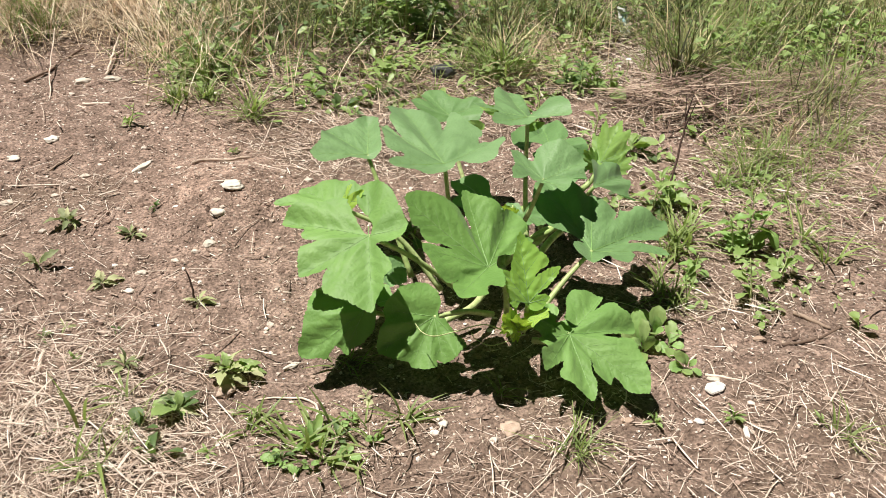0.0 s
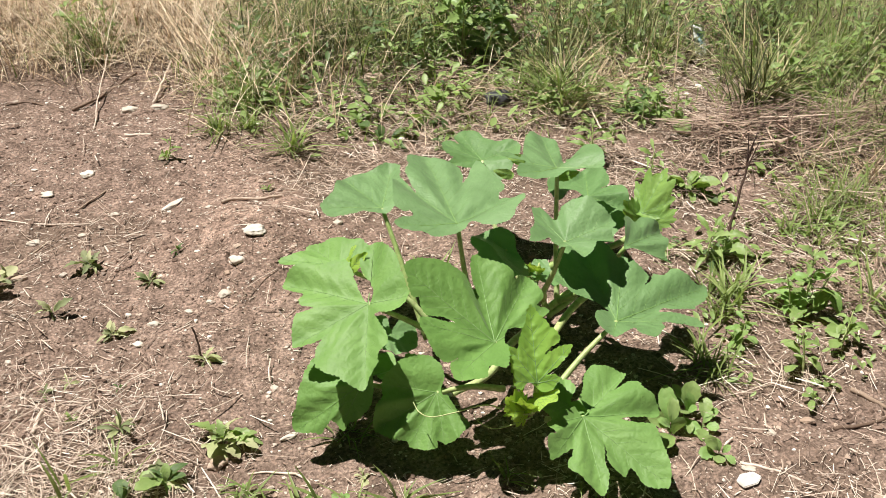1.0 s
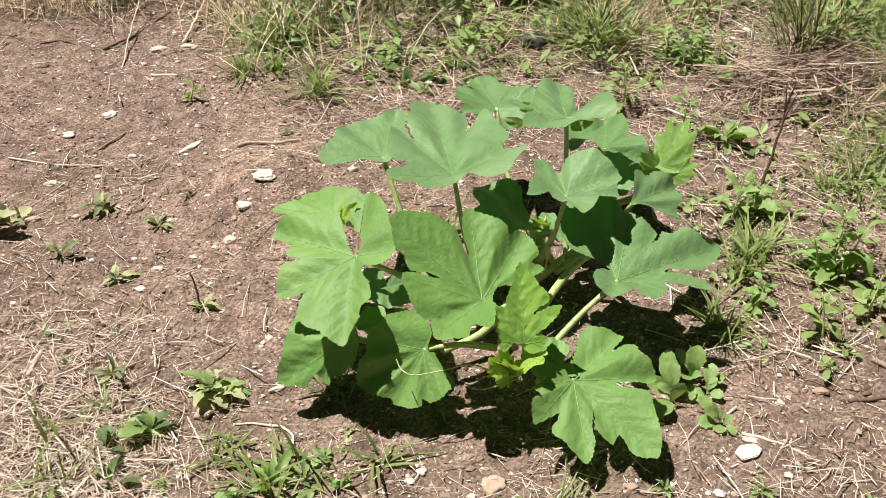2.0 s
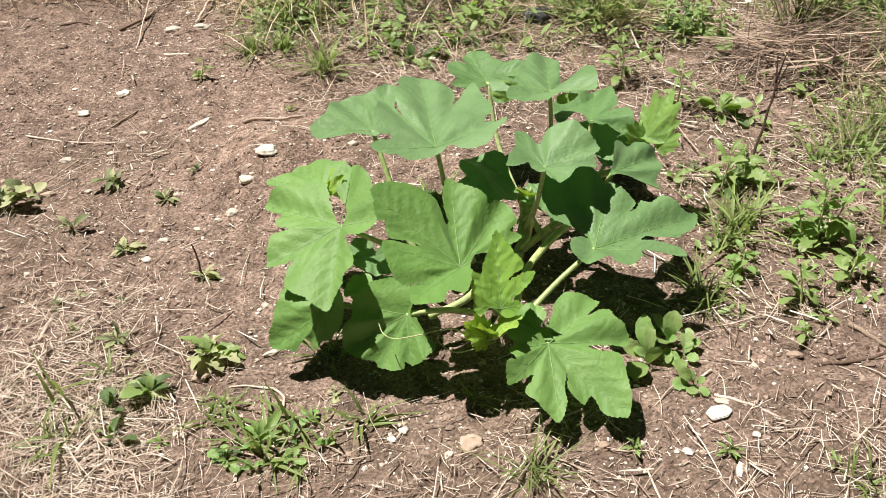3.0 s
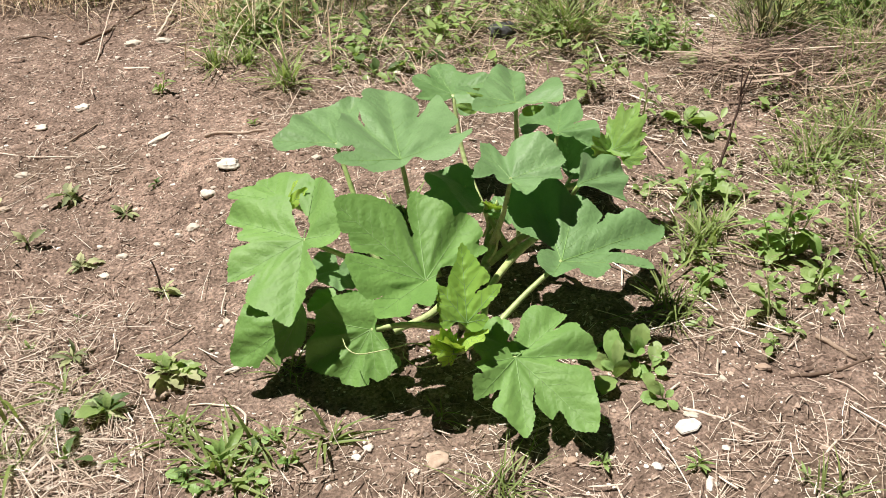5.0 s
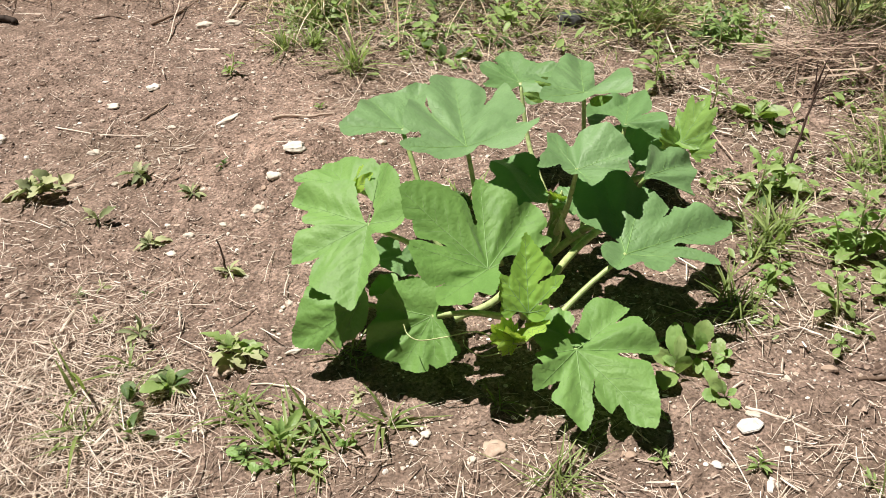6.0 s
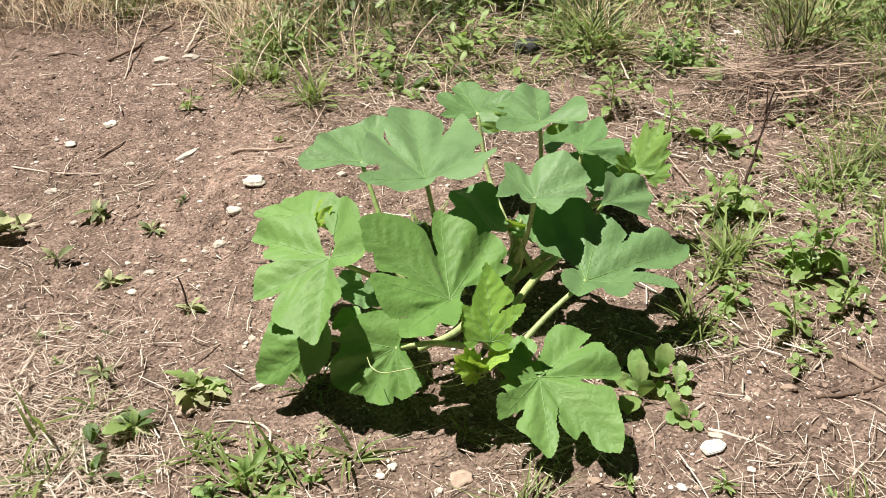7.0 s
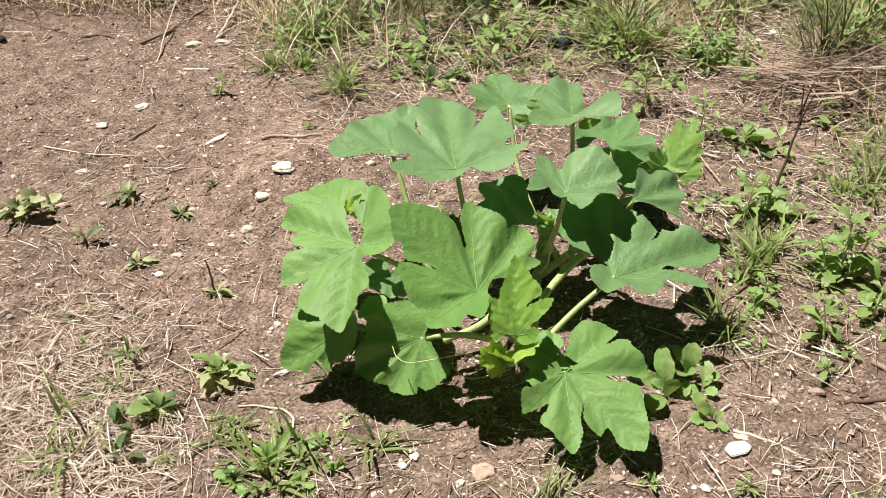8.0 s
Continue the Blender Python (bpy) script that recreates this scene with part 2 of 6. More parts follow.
GRASS_OLIVE = scatter_material("grass_olive", [(0.0, (0.050, 0.068, 0.024)), (0.35, (0.140, 0.168, 0.056)), (0.7, (0.29, 0.30, 0.12)), (1.0, (0.58, 0.49, 0.30))], 0.55, streak=20.0)
GRASS_DARK = scatter_material("grass_dark", [(0.0, (0.04, 0.045, 0.02)), (0.5, (0.10, 0.115, 0.04)), (1.0, (0.19, 0.17, 0.075))], 0.6, streak=20.0)
GRASS_DRY = scatter_material("grass_dry", [(0.0, (0.42, 0.30, 0.195)), (0.5, (0.70, 0.56, 0.405)), (1.0, (0.86, 0.76, 0.60))], 0.6, streak=25.0)
STRAW = scatter_material("straw", [(0.0, (0.27, 0.195, 0.15)), (0.3, (0.53, 0.42, 0.345)), (0.65, (0.73, 0.615, 0.525)), (1.0, (0.88, 0.81, 0.72))], 0.6, streak=80.0)
STRAW_OLD = scatter_material("old_straw", [(0.0, (0.11, 0.074, 0.056)), (0.45, (0.33, 0.235, 0.182)), (1.0, (0.70, 0.56, 0.45))], 0.7, streak=80.0)
CHIP = scatter_material("chaff", [(0.0, (0.14, 0.095, 0.072)), (0.4, (0.42, 0.32, 0.25)), (1.0, (0.86, 0.78, 0.68))], 0.8, streak=120.0)
PEBBLE = scatter_material("pebble", [(0.0, (0.22, 0.168, 0.142)), (0.35, (0.46, 0.375, 0.32)), (0.65, (0.66, 0.58, 0.51)), (1.0, (0.84, 0.79, 0.72))], 0.85, streak=150.0)
STONE_PALE = scatter_material("stone_pale", [(0.0, (0.54, 0.48, 0.41)), (1.0, (0.70, 0.64, 0.56))], 0.85, "object", 60.0, 0.002)
STONE_WHITE = scatter_material("stone_white", [(0.0, (0.66, 0.61, 0.53)), (1.0, (0.78, 0.73, 0.65))], 0.8, "object", 60.0, 0.002)
STONE_TAN = scatter_material("stone_tan", [(0.0, (0.42, 0.31, 0.24)), (1.0, (0.52, 0.41, 0.33))], 0.85, "object", 60.0, 0.002)
STONE_DARK = scatter_material("stone_dark", [(0.0, (0.075, 0.078, 0.085)), (1.0, (0.11, 0.11, 0.12))], 0.7, "object", 60.0, 0.002)
WOOD = scatter_material("twig_bark", [(0.0, (0.14, 0.095, 0.07)), (0.5, (0.28, 0.20, 0.15)), (1.0, (0.46, 0.37, 0.29))], 0.8, "object", 90.0, 0.001)
WOOD_PALE = scatter_material("twig_weathered", [(0.0, (0.44, 0.34, 0.27)), (1.0, (0.58, 0.47, 0.39))], 0.8, "object", 90.0, 0.001)
WOOD_DARK = scatter_material("stalk_bark", [(0.0, (0.028, 0.019, 0.015)), (1.0, (0.060, 0.038, 0.028))], 0.8, "object", 90.0, 0.001)
STALK_BROWN = scatter_material("stalk_brown", [(0.0, (0.048, 0.028, 0.022)), (1.0, (0.075, 0.045, 0.034))], 0.8, "object", 90.0, 0.001)
TILE = scatter_material("glazed_white", [(0.0, (0.66, 0.64, 0.60)), (1.0, (0.72, 0.70, 0.67))], 0.35, "object", 40.0, 0.0004, 0.5)
PLASTIC = scatter_material("white_plastic", [(0.0, (0.78, 0.82, 0.84)), (1.0, (0.80, 0.83, 0.85))], 0.4, "object", 30.0, 0.0004, 0.5)
PRINT = scatter_material("pale_blue_print", [(0.0, (0.40, 0.62, 0.74)), (1.0, (0.42, 0.64, 0.76))], 0.4, "object", 30.0, 0.0004, 0.5)
CRUMB = scatter_material("soil_crumb", [(0.0, (0.10, 0.069, 0.054)), (0.5, (0.24, 0.170, 0.135)), (0.85, (0.40, 0.30, 0.245)), (1.0, (0.56, 0.45, 0.37))], 0.95, streak=180.0, bump=0.001, spec=0.15)
PETAL = scatter_material("white_petal", [(0.0, (0.80, 0.80, 0.76)), (1.0, (0.84, 0.83, 0.80))], 0.6, "object", 60.0, 0.0004)


# ---- the ground ----
def spaced(low, high, fine, far):
    """Grid lines: even between low and high, then ever wider out to far."""
    mid = list(np.arange(low, high + fine / 2, fine))
    out, gap = [], fine
    reach = 0.0
    while reach < far:
        gap *= 1.22
        reach += gap
        out.append(reach)
    return np.array([low - v for v in out[::-1]] + mid + [mid[-1] + v for v in out])


def build_ground():
    gx, gy = spaced(-1.35, 1.45, 0.0115, 70.0), spaced(-0.72, 1.95, 0.0115, 70.0)
    x, y = np.meshgrid(gx, gy)
    z = ground_z(x, y)
    w, h = len(gx), len(gy)
    verts = np.stack([x.ravel(), y.ravel(), z.ravel()], 1)
    a = (np.arange(h - 1)[:, None] * w + np.arange(w - 1)).ravel()
    me = bpy.data.meshes.new("ground")
    me.from_pydata(verts.tolist(), [], np.stack([a, a + 1, a + w + 1, a + w], 1).tolist())
    me.polygons.foreach_set("use_smooth", [True] * len(me.polygons))
    # Second term paints the deep shade among tall grass onto the soil.
    cover = np.clip(0.85 * litter_at(x, y) + 0.6 * step(y - grass_edge(x), 0.08), 0, 0.95)
    me.attributes.new("humus_shade", "FLOAT", "POINT").data.foreach_set("value", cover.ravel().astype(np.float32))
    # The hump has dried out paler than the soil round it.
    dry = np.exp(-(((x + 0.42) / 0.30) ** 2 + ((y - 0.78) / 0.34) ** 2)) * (0.55 + 0.9 * ripple(x, y, 0.11, 73))
    me.attributes.new("dried", "FLOAT", "POINT").data.foreach_set("value", np.clip(dry, 0, 1).ravel().astype(np.float32))
    me.materials.append(SOIL)
    return tagged(new("ground", me), "dry brown crumbly garden soil with straw litter", "ground", kind="structure")


build_ground()

# ---- the squash plant ----
# Each leaf: where its stalk joins, its turn in degrees, how it cups and twists, and its outline as angle and reach.
LEAVES = {}
LEAVES['A'] = ((-0.011, 0.113, 0.352), (-1, 0, 7), (0.08, 0.07, -0.04, -0.13, -0.06),
    [(120, 0.029), (130, 0.055), (127, 0.086), (120, 0.105), (110, 0.116), (98, 0.124), (86, 0.148), (76, 0.159), (65, 0.163), (59, 0.155), (56, 0.137), (51, 0.155), (50, 0.18), (43, 0.203), (35, 0.225), (24, 0.292), (23, 0.290), (21.5, 0.251), (21, 0.217), (18.5, 0.187), (17.5, 0.228), (15, 0.257), (8, 0.272), (1, 0.31), (-4, 0.307), (-8, 0.289), (-12, 0.255), (-13, 0.237), (-19, 0.206), (-26, 0.137), (-24, 0.189), (-27, 0.194), (-33, 0.189), (-57, 0.142), (-73, 0.13), (-79, 0.113), (-75, 0.099), (-83, 0.092), (-92, 0.129), (-99, 0.136), (-112, 0.118), (-117, 0.094), (-133, 0.084), (-175, 0.042)])
LEAVES['B'] = ((-0.155, 0.287, 0.296), (-1, -21, 85), (-0.05, 0.08, -0.15, 0.2, -0.04),
    [(-126, 0.023), (-104, 0.019), (-36, 0.028), (-21, 0.046), (-26, 0.067), (-26, 0.095), (-25, 0.118), (-18, 0.131), (-8, 0.135), (1, 0.128), (9, 0.118), (25, 0.119), (39, 0.135), (51, 0.143), (61, 0.142), (70, 0.152), (77, 0.158), (84, 0.167), (91, 0.184), (96, 0.185), (102, 0.177), (105, 0.153), (116, 0.086), (168, 0.034)])
LEAVES['C'] = ((-0.206, -0.04, 0.272), (-18, 23, 175), (0.05, 0.0, 0.0, -0.06, 0.0),
    [(148, 0.009), (160, 0.038), (166, 0.080), (167, 0.112), (160, 0.128), (150, 0.139), (143, 0.152), (137, 0.187), (128, 0.204), (123, 0.207), (120, 0.197), (119, 0.167), (117, 0.142), (109, 0.142), (103, 0.134), (98, 0.105), (95, 0.139), (87, 0.149), (71, 0.166), (63, 0.135), (60, 0.113), (55, 0.134), (49, 0.155), (44, 0.163), (34, 0.168), (25, 0.17), (17, 0.182), (10, 0.191), (7, 0.17), (3, 0.156), (-3, 0.146), (-4, 0.127), (-15, 0.118), (-20, 0.096), (-20, 0.068), (-20, 0.035), (-42, 0.055), (-57, 0.078), (-78, 0.088), (-95, 0.087), (-123, 0.097), (-141, 0.118), (-159, 0.14), (-168, 0.15), (-177, 0.13), (179, 0.108), (178, 0.082), (-170, 0.052), (-149, 0.029), (-109, 0.007)])
LEAVES['D'] = ((0.028, -0.151, 0.245), (29, -5, 56), (0.2, -0.19, -0.04, 0.05, 0.07),
    [(100, 0.038), (105, 0.061), (114, 0.077), (111, 0.147), (101, 0.135), (100, 0.158), (89, 0.177), (84, 0.18), (79, 0.173), (74, 0.15), (70, 0.163), (47, 0.191), (41, 0.172), (38, 0.132), (39, 0.098), (34, 0.097), (34, 0.127), (30, 0.154), (18, 0.187), (8, 0.212), (2, 0.224), (-2, 0.225), (-11, 0.186), (-11, 0.168), (-19, 0.153), (-21, 0.142), (-15, 0.109), (-16, 0.088), (-22, 0.136), (-26, 0.157), (-31, 0.162), (-38, 0.157), (-55, 0.146), (-65, 0.127), (-66, 0.093), (-68, 0.119), (-80, 0.145), (-86, 0.139), (-100, 0.115), (-101, 0.08), (-120, 0.079), (-129, 0.06), (-170, 0.026), (153, 0.017)])
LEAVES['E'] = ((0.209, 0.065, 0.326), (-4, 4, -31), (0.21, 0.09, -0.05, 0.07, -0.02),
    [(140, 0.026), (139, 0.05), (135, 0.072), (125, 0.073), (102, 0.065), (79, 0.062), (63, 0.057), (68, 0.069), (72, 0.086), (67, 0.099), (58, 0.105), (49, 0.101), (45, 0.116), (38, 0.121), (30, 0.12), (22, 0.116), (10, 0.115), (0, 0.11), (-11, 0.107), (-19, 0.098), (-27, 0.09), (-36, 0.069), (-44, 0.081), (-49, 0.095), (-56, 0.102), (-64, 0.105), (-71, 0.094), (-79, 0.079), (-98, 0.071), (-120, 0.077), (-138, 0.086), (-139, 0.07), (-127, 0.048), (-114, 0.034), (-150, 0.033), (-179, 0.035)])
LEAVES['F'] = ((0.302, -0.05, 0.201), (0, 10, -67), (0.12, -0.09, 0.07, -0.0, -0.1),
    [(-112, 0.037), (-137, 0.045), (-170, 0.056), (167, 0.067), (138, 0.071), (126, 0.064), (75, 0.041), (83, 0.059), (72, 0.085), (60, 0.089), (38, 0.098), (26, 0.1), (30, 0.178), (27, 0.187), (23, 0.177), (16, 0.14), (8, 0.104), (4, 0.12), (9, 0.136), (12, 0.182), (9, 0.192), (5, 0.229), (-2, 0.257), (-4, 0.255), (-5, 0.236), (-14, 0.216), (-19, 0.202), (-20, 0.175), (-26, 0.17), (-24, 0.146), (-26, 0.124), (-27, 0.151), (-31, 0.161), (-48, 0.177), (-51, 0.186), (-54, 0.170), (-66, 0.210), (-76, 0.232), (-86, 0.232), (-97, 0.195), (-107, 0.150), (-115, 0.122), (-118, 0.101), (-100, 0.047), (-87, 0.029)])
LEAVES['G'] = ((0.192, -0.242, 0.122), (-13, -10, 177), (0.02, 0.0, 0.0, -0.1, 0.03),
    [(-122, 0.015), (173, 0.041), (-175, 0.059), (-173, 0.095), (-167, 0.125), (-158, 0.134), (-138, 0.15), (-134, 0.101), (-131, 0.13), (-124, 0.143), (-118, 0.14), (-107, 0.158), (-100, 0.162), (-96, 0.15), (-96, 0.1), (-94, 0.078), (-85, 0.086), (-84, 0.126), (-79, 0.142), (-55, 0.19), (-49, 0.203), (-47, 0.201), (-42, 0.185), (-39, 0.164), (-41, 0.129), (-31, 0.138), (-27, 0.127), (-23, 0.099), (-34, 0.065), (-19, 0.1), (-17, 0.126), (-9, 0.161), (-3, 0.154), (20, 0.119), (20, 0.088), (23, 0.078), (35, 0.128), (40, 0.124), (53, 0.105), (51, 0.083), (68, 0.085), (79, 0.048), (130, 0.026), (107, 0.005)])
LEAVES['H'] = ((-0.082, -0.153, 0.131), (-42, -9, 165), (0.08, 0.02, -0.03, -0.12, -0.01),
    [(-82, 0.012), (-89, 0.023), (-69, 0.036), (-61, 0.063), (-60, 0.086), (-54, 0.093), (-43, 0.093), (-33, 0.099), (-22, 0.101), (-14, 0.093), (-13, 0.106), (-4, 0.113), (5, 0.115), (14, 0.117), (18, 0.11), (25, 0.117), (32, 0.126), (41, 0.135), (46, 0.141), (53, 0.134), (63, 0.122), (73, 0.106), (85, 0.109), (94, 0.105), (107, 0.098), (120, 0.093), (136, 0.083), (155, 0.074), (176, 0.054), (-162, 0.03), (-148, 0.012)])
LEAVES['I'] = ((-0.225, -0.126, 0.143), (-42, -31, 123), (-0.08, -0.03, -0.02, 0.12, 0.07),
    [(57, 0.125), (47, 0.125), (38, 0.121), (30, 0.129), (21, 0.133), (15, 0.14), (11, 0.153), (6, 0.163), (0, 0.166), (-4, 0.155), (-9, 0.14), (-15, 0.129), (-15, 0.11), (-14, 0.095), (-19, 0.095), (-27, 0.101), (-32, 0.098), (-35, 0.081), (-45, 0.073), (-52, 0.067), (-63, 0.058), (-77, 0.05), (-116, 0.03), (-167, 0.028), (144, 0.034), (103, 0.053), (78, 0.082), (66, 0.107)])
LEAVES['J'] = ((0.36, 0.115, 0.277), (-16, 18, -70), (0.04, 0.0, -0.01, -0.06, 0.04),
    [(148, 0.016), (-85, 0.015), (-72, 0.043), (-66, 0.071), (-56, 0.086), (-43, 0.089), (-38, 0.121), (-29, 0.132), (-22, 0.145), (-15, 0.148), (-7, 0.138), (4, 0.118), (15, 0.103), (29, 0.112), (40, 0.101), (40, 0.077), (28, 0.057), (23, 0.034), (59, 0.013)])
LEAVES['K'] = ((0.116, 0.564, 0.259), (21, -11, 20), (-0.01, -0.06, -0.1, -0.16, -0.11),
    [(-179, 0.01), (-168, 0.059), (175, 0.077), (160, 0.078), (134, 0.079), (107, 0.096), (89, 0.111), (70, 0.098), (56, 0.08), (33, 0.089), (25, 0.112), (15, 0.127), (3, 0.128), (-11, 0.11), (-16, 0.082), (-21, 0.099), (-33, 0.115), (-48, 0.102), (-60, 0.091), (-65, 0.073), (-76, 0.091), (-86, 0.077), (-100, 0.054), (-118, 0.032)])
LEAVES['L'] = ((0.242, 0.307, 0.366), (-9, -2, -8), (0.06, 0.18, -0.0, -0.2, -0.01),
    [(162, 0.031), (135, 0.027), (117, 0.033), (116, 0.051), (113, 0.077), (113, 0.101), (105, 0.106), (89, 0.102), (63, 0.107), (40, 0.119), (23, 0.129), (16, 0.115), (18, 0.075), (8, 0.123), (4, 0.184), (-5, 0.209), (-16, 0.187), (-27, 0.147), (-51, 0.094), (-76, 0.085), (-76, 0.108), (-88, 0.134), (-92, 0.118), (-87, 0.089), (-84, 0.069), (-107, 0.093), (-117, 0.104), (-128, 0.1), (-137, 0.082), (-154, 0.05), (-177, 0.041)])
LEAVES['M'] = ((0.356, 0.419, 0.224), (-11, 15, -109), (-0.18, 0.27, 0.19, 0.03, -0.22),
    [(108, 0.017), (-129, 0.037), (-139, 0.058), (160, 0.061), (155, 0.083), (-165, 0.095), (-148, 0.12), (-134, 0.129), (-122, 0.137), (-109, 0.14), (-98, 0.146), (-93, 0.162), (-83, 0.158), (-67, 0.11), (-57, 0.088), (-58, 0.056), (-52, 0.079), (-41, 0.099), (-25, 0.097), (-10, 0.099), (3, 0.105), (13, 0.094), (14, 0.073), (6, 0.05), (-3, 0.038), (23, 0.023), (36, 0.012)])
LEAVES['N'] = ((0.125, 0.262, 0.186), (-17, -6, 142), (0.33, 0.34, 0.08, 0.35, 0.14),
    [(36, 0.085), (90, 0.068), (134, 0.060), (-175, 0.034), (-107, 0.027), (-68, 0.080), (-54, 0.119), (-31, 0.146), (-15, 0.142), (10, 0.119), (12, 0.090)])
LEAVES['O'] = ((0.102, -0.214, 0.191), (55, -4, 9), (0.24, 0.07, 0.01, -0.36, 0.01),
    [(7, 0.151), (9, 0.145), (13, 0.132), (17, 0.125), (21, 0.115), (26, 0.107), (32, 0.101), (36, 0.092), (34, 0.08), (29, 0.071), (25, 0.055), (34, 0.07), (39, 0.08), (45, 0.089), (49, 0.095), (53, 0.083), (56, 0.064), (57, 0.05), (57, 0.037), (55, 0.023), (70, 0.035), (86, 0.038), (108, 0.03), (131, 0.026), (165, 0.018), (-111, 0.008), (-71, 0.017), (-77, 0.026), (-90, 0.039), (-81, 0.052), (-70, 0.058), (-62, 0.057), (-56, 0.063), (-45, 0.072), (-36, 0.081), (-28, 0.089), (-23, 0.083), (-18, 0.078), (-12, 0.09), (-5, 0.104), (1, 0.12), (4, 0.135)])
LEAVES['P'] = ((-0.26, 0.108, 0.268), (-3, 16, 175), (0.08, 0.0, 0.0, 0.0, 0.0),
    [(-15, 0.012), (28, 0.032), (67, 0.040), (90, 0.058), (108, 0.088), (106, 0.117), (110, 0.139), (115, 0.143), (123, 0.117), (135, 0.111), (144, 0.116), (154, 0.092), (175, 0.084), (-158, 0.071), (-136, 0.079), (-114, 0.079), (-98, 0.066), (-100, 0.046), (-72, 0.038), (-50, 0.030)])
LEAVES['Q'] = ((0.388, 0.373, 0.13), (6, 3, 10), (0.1, 0.05, 0.0, -0.08, 0.0),
    [(-136, 0.012), (-51, 0.023), (-17, 0.06), (-17, 0.09), (-18, 0.119), (-10, 0.147), (5, 0.166), (14, 0.157), (28, 0.14), (46, 0.118), (64, 0.103), (74, 0.074), (85, 0.042), (143, 0.022), (-177, 0.021)])
# Leaves that get the greyer colour with painted sheen.
SHEENED = "ABEFJKLMNQ"
YOUNG = "O"
# Creases running out to the bays between lobes: where, how steep, how wide in degrees.
FOLDS = {
    "A": ((19, 0.07, 8), (56, 0.08, 10), (-78, 0.08, 14)),
    "B": ((22, 0.09, 12),),
    "D": ((36, 0.08, 10), (-16, 0.12, 9), (-66, 0.10, 12)),
    "E": ((-36, 0.26, 16), (60, 0.12, 12)),
    "F": ((8, 0.10, 12), (-26, 0.09, 12)),
    "G": ((-94, 0.10, 12), (-36, 0.12, 12), (22, 0.11, 12)),
    "J": ((20, 0.12, 16), (-46, 0.09, 14)),
    "K": ((56, 0.07, 12), (-16, 0.08, 12)),
    "L": ((17, 0.22, 11), (-60, 0.09, 16)),
    "M": ((-57, 0.15, 14), (-2, 0.12, 14)),
}


def outline_of(lobes):
    """The margin of a leaf in its own plane, from lobe angles and reaches, with small teeth."""
    pts = [Vector((r * math.sin(radians(a)), r * math.cos(radians(a)), 0)) for a, r in lobes]
    out = []
    for n in range(len(pts)):
        a, b, c, d = pts[n - 1], pts[n], pts[(n + 1) % len(pts)], pts[(n + 2) % len(pts)]
        count = max(3, int((c - b).length / 0.0028))
        for k in range(count):
            t = k / count
            p = 0.5 * (2 * b + (c - a) * t + (2 * a - 5 * b + 4 * c - d) * t * t + (3 * b - a - 3 * c + d) * t**3)
            out.append(0.85 * p + 0.15 * (b + (c - b) * t))
    toothed = []
    for n, p in enumerate(out):
        way = out[(n + 1) % len(out)] - out[n - 1]
        side = Vector((-way.y, way.x, 0)).normalized()
        if side.dot(p) < 0:
            side = -side
        wobble = 0.0022 * noise.noise(p * 55 + Vector((0, 0, len(lobes)))) + 0.0018 * noise.noise(p * 140)
        toothed.append(p + side * (wobble + (0.0008 if n % 3 else -0.0011) * (0.4 + 1.4 * abs(noise.noise(p * 90)))) * min(1, p.length / 0.05))
    return toothed


def main_veins(lobes, most=7):
    """Lobe tips that a main vein runs to: peaks of the outline, well apart in angle."""
    peaks = []
    for n, (a, r) in enumerate(lobes):
        if r >= lobes[n - 1][1] and r >= lobes[(n + 1) % len(lobes)][1]:
            peaks.append((r, a))
    chosen = []
    for r, a in sorted(peaks, reverse=True):
        if all(abs((a - b + 180) % 360 - 180) > 24 for _, b in chosen) and len(chosen) < most:
            chosen.append((r, a))
    return chosen


def side_lines(veins):
    """Side veins as short lines that leave the main veins, left and right."""
    lines = []
    for r, a in veins:
        way = Vector((math.sin(radians(a)), math.cos(radians(a)), 0))
        steps = max(3, int(r / 0.030))
        for k in range(1, steps):
            for flip in (-1, 1):
                t = (k + (0.3 if flip > 0 else 0.0)) / steps
                out = Matrix.Rotation(flip * radians(42), 3, "Z") @ way
                long = 0.40 * r * (1 - t) + 0.012
                lines.append([way * (r * t) + out * (long * s / 6) + way * (0.14 * long * (s / 6) ** 2) for s in range(7)])
    return lines


def off_line(x, y, a, b):
    """How far points lie from the stretch a to b."""
    dx, dy = b.x - a.x, b.y - a.y
    t = np.clip(((x - a.x) * dx + (y - a.y) * dy) / (dx * dx + dy * dy + 1e-12), 0, 1)
    return np.hypot(x - a.x - t * dx, y - a.y - t * dy)


def within(p, edge):
    """Whether a point lies inside a closed outline."""
    odd = False
    for a, b in zip(edge, edge[1:] + edge[:1]):
        if (a.y > p.y) != (b.y > p.y) and p.x < (b.x - a.x) * (p.y - a.y) / (b.y - a.y) + a.x:
            odd = not odd
    return odd


def kept(line, edge, start=0):
    """The first stretch of a line that stays on the leaf."""
    out = []
    for n, p in enumerate(line):
        if n > start and not within(p * 1.02, edge):
            break
        out.append(p)
    return out


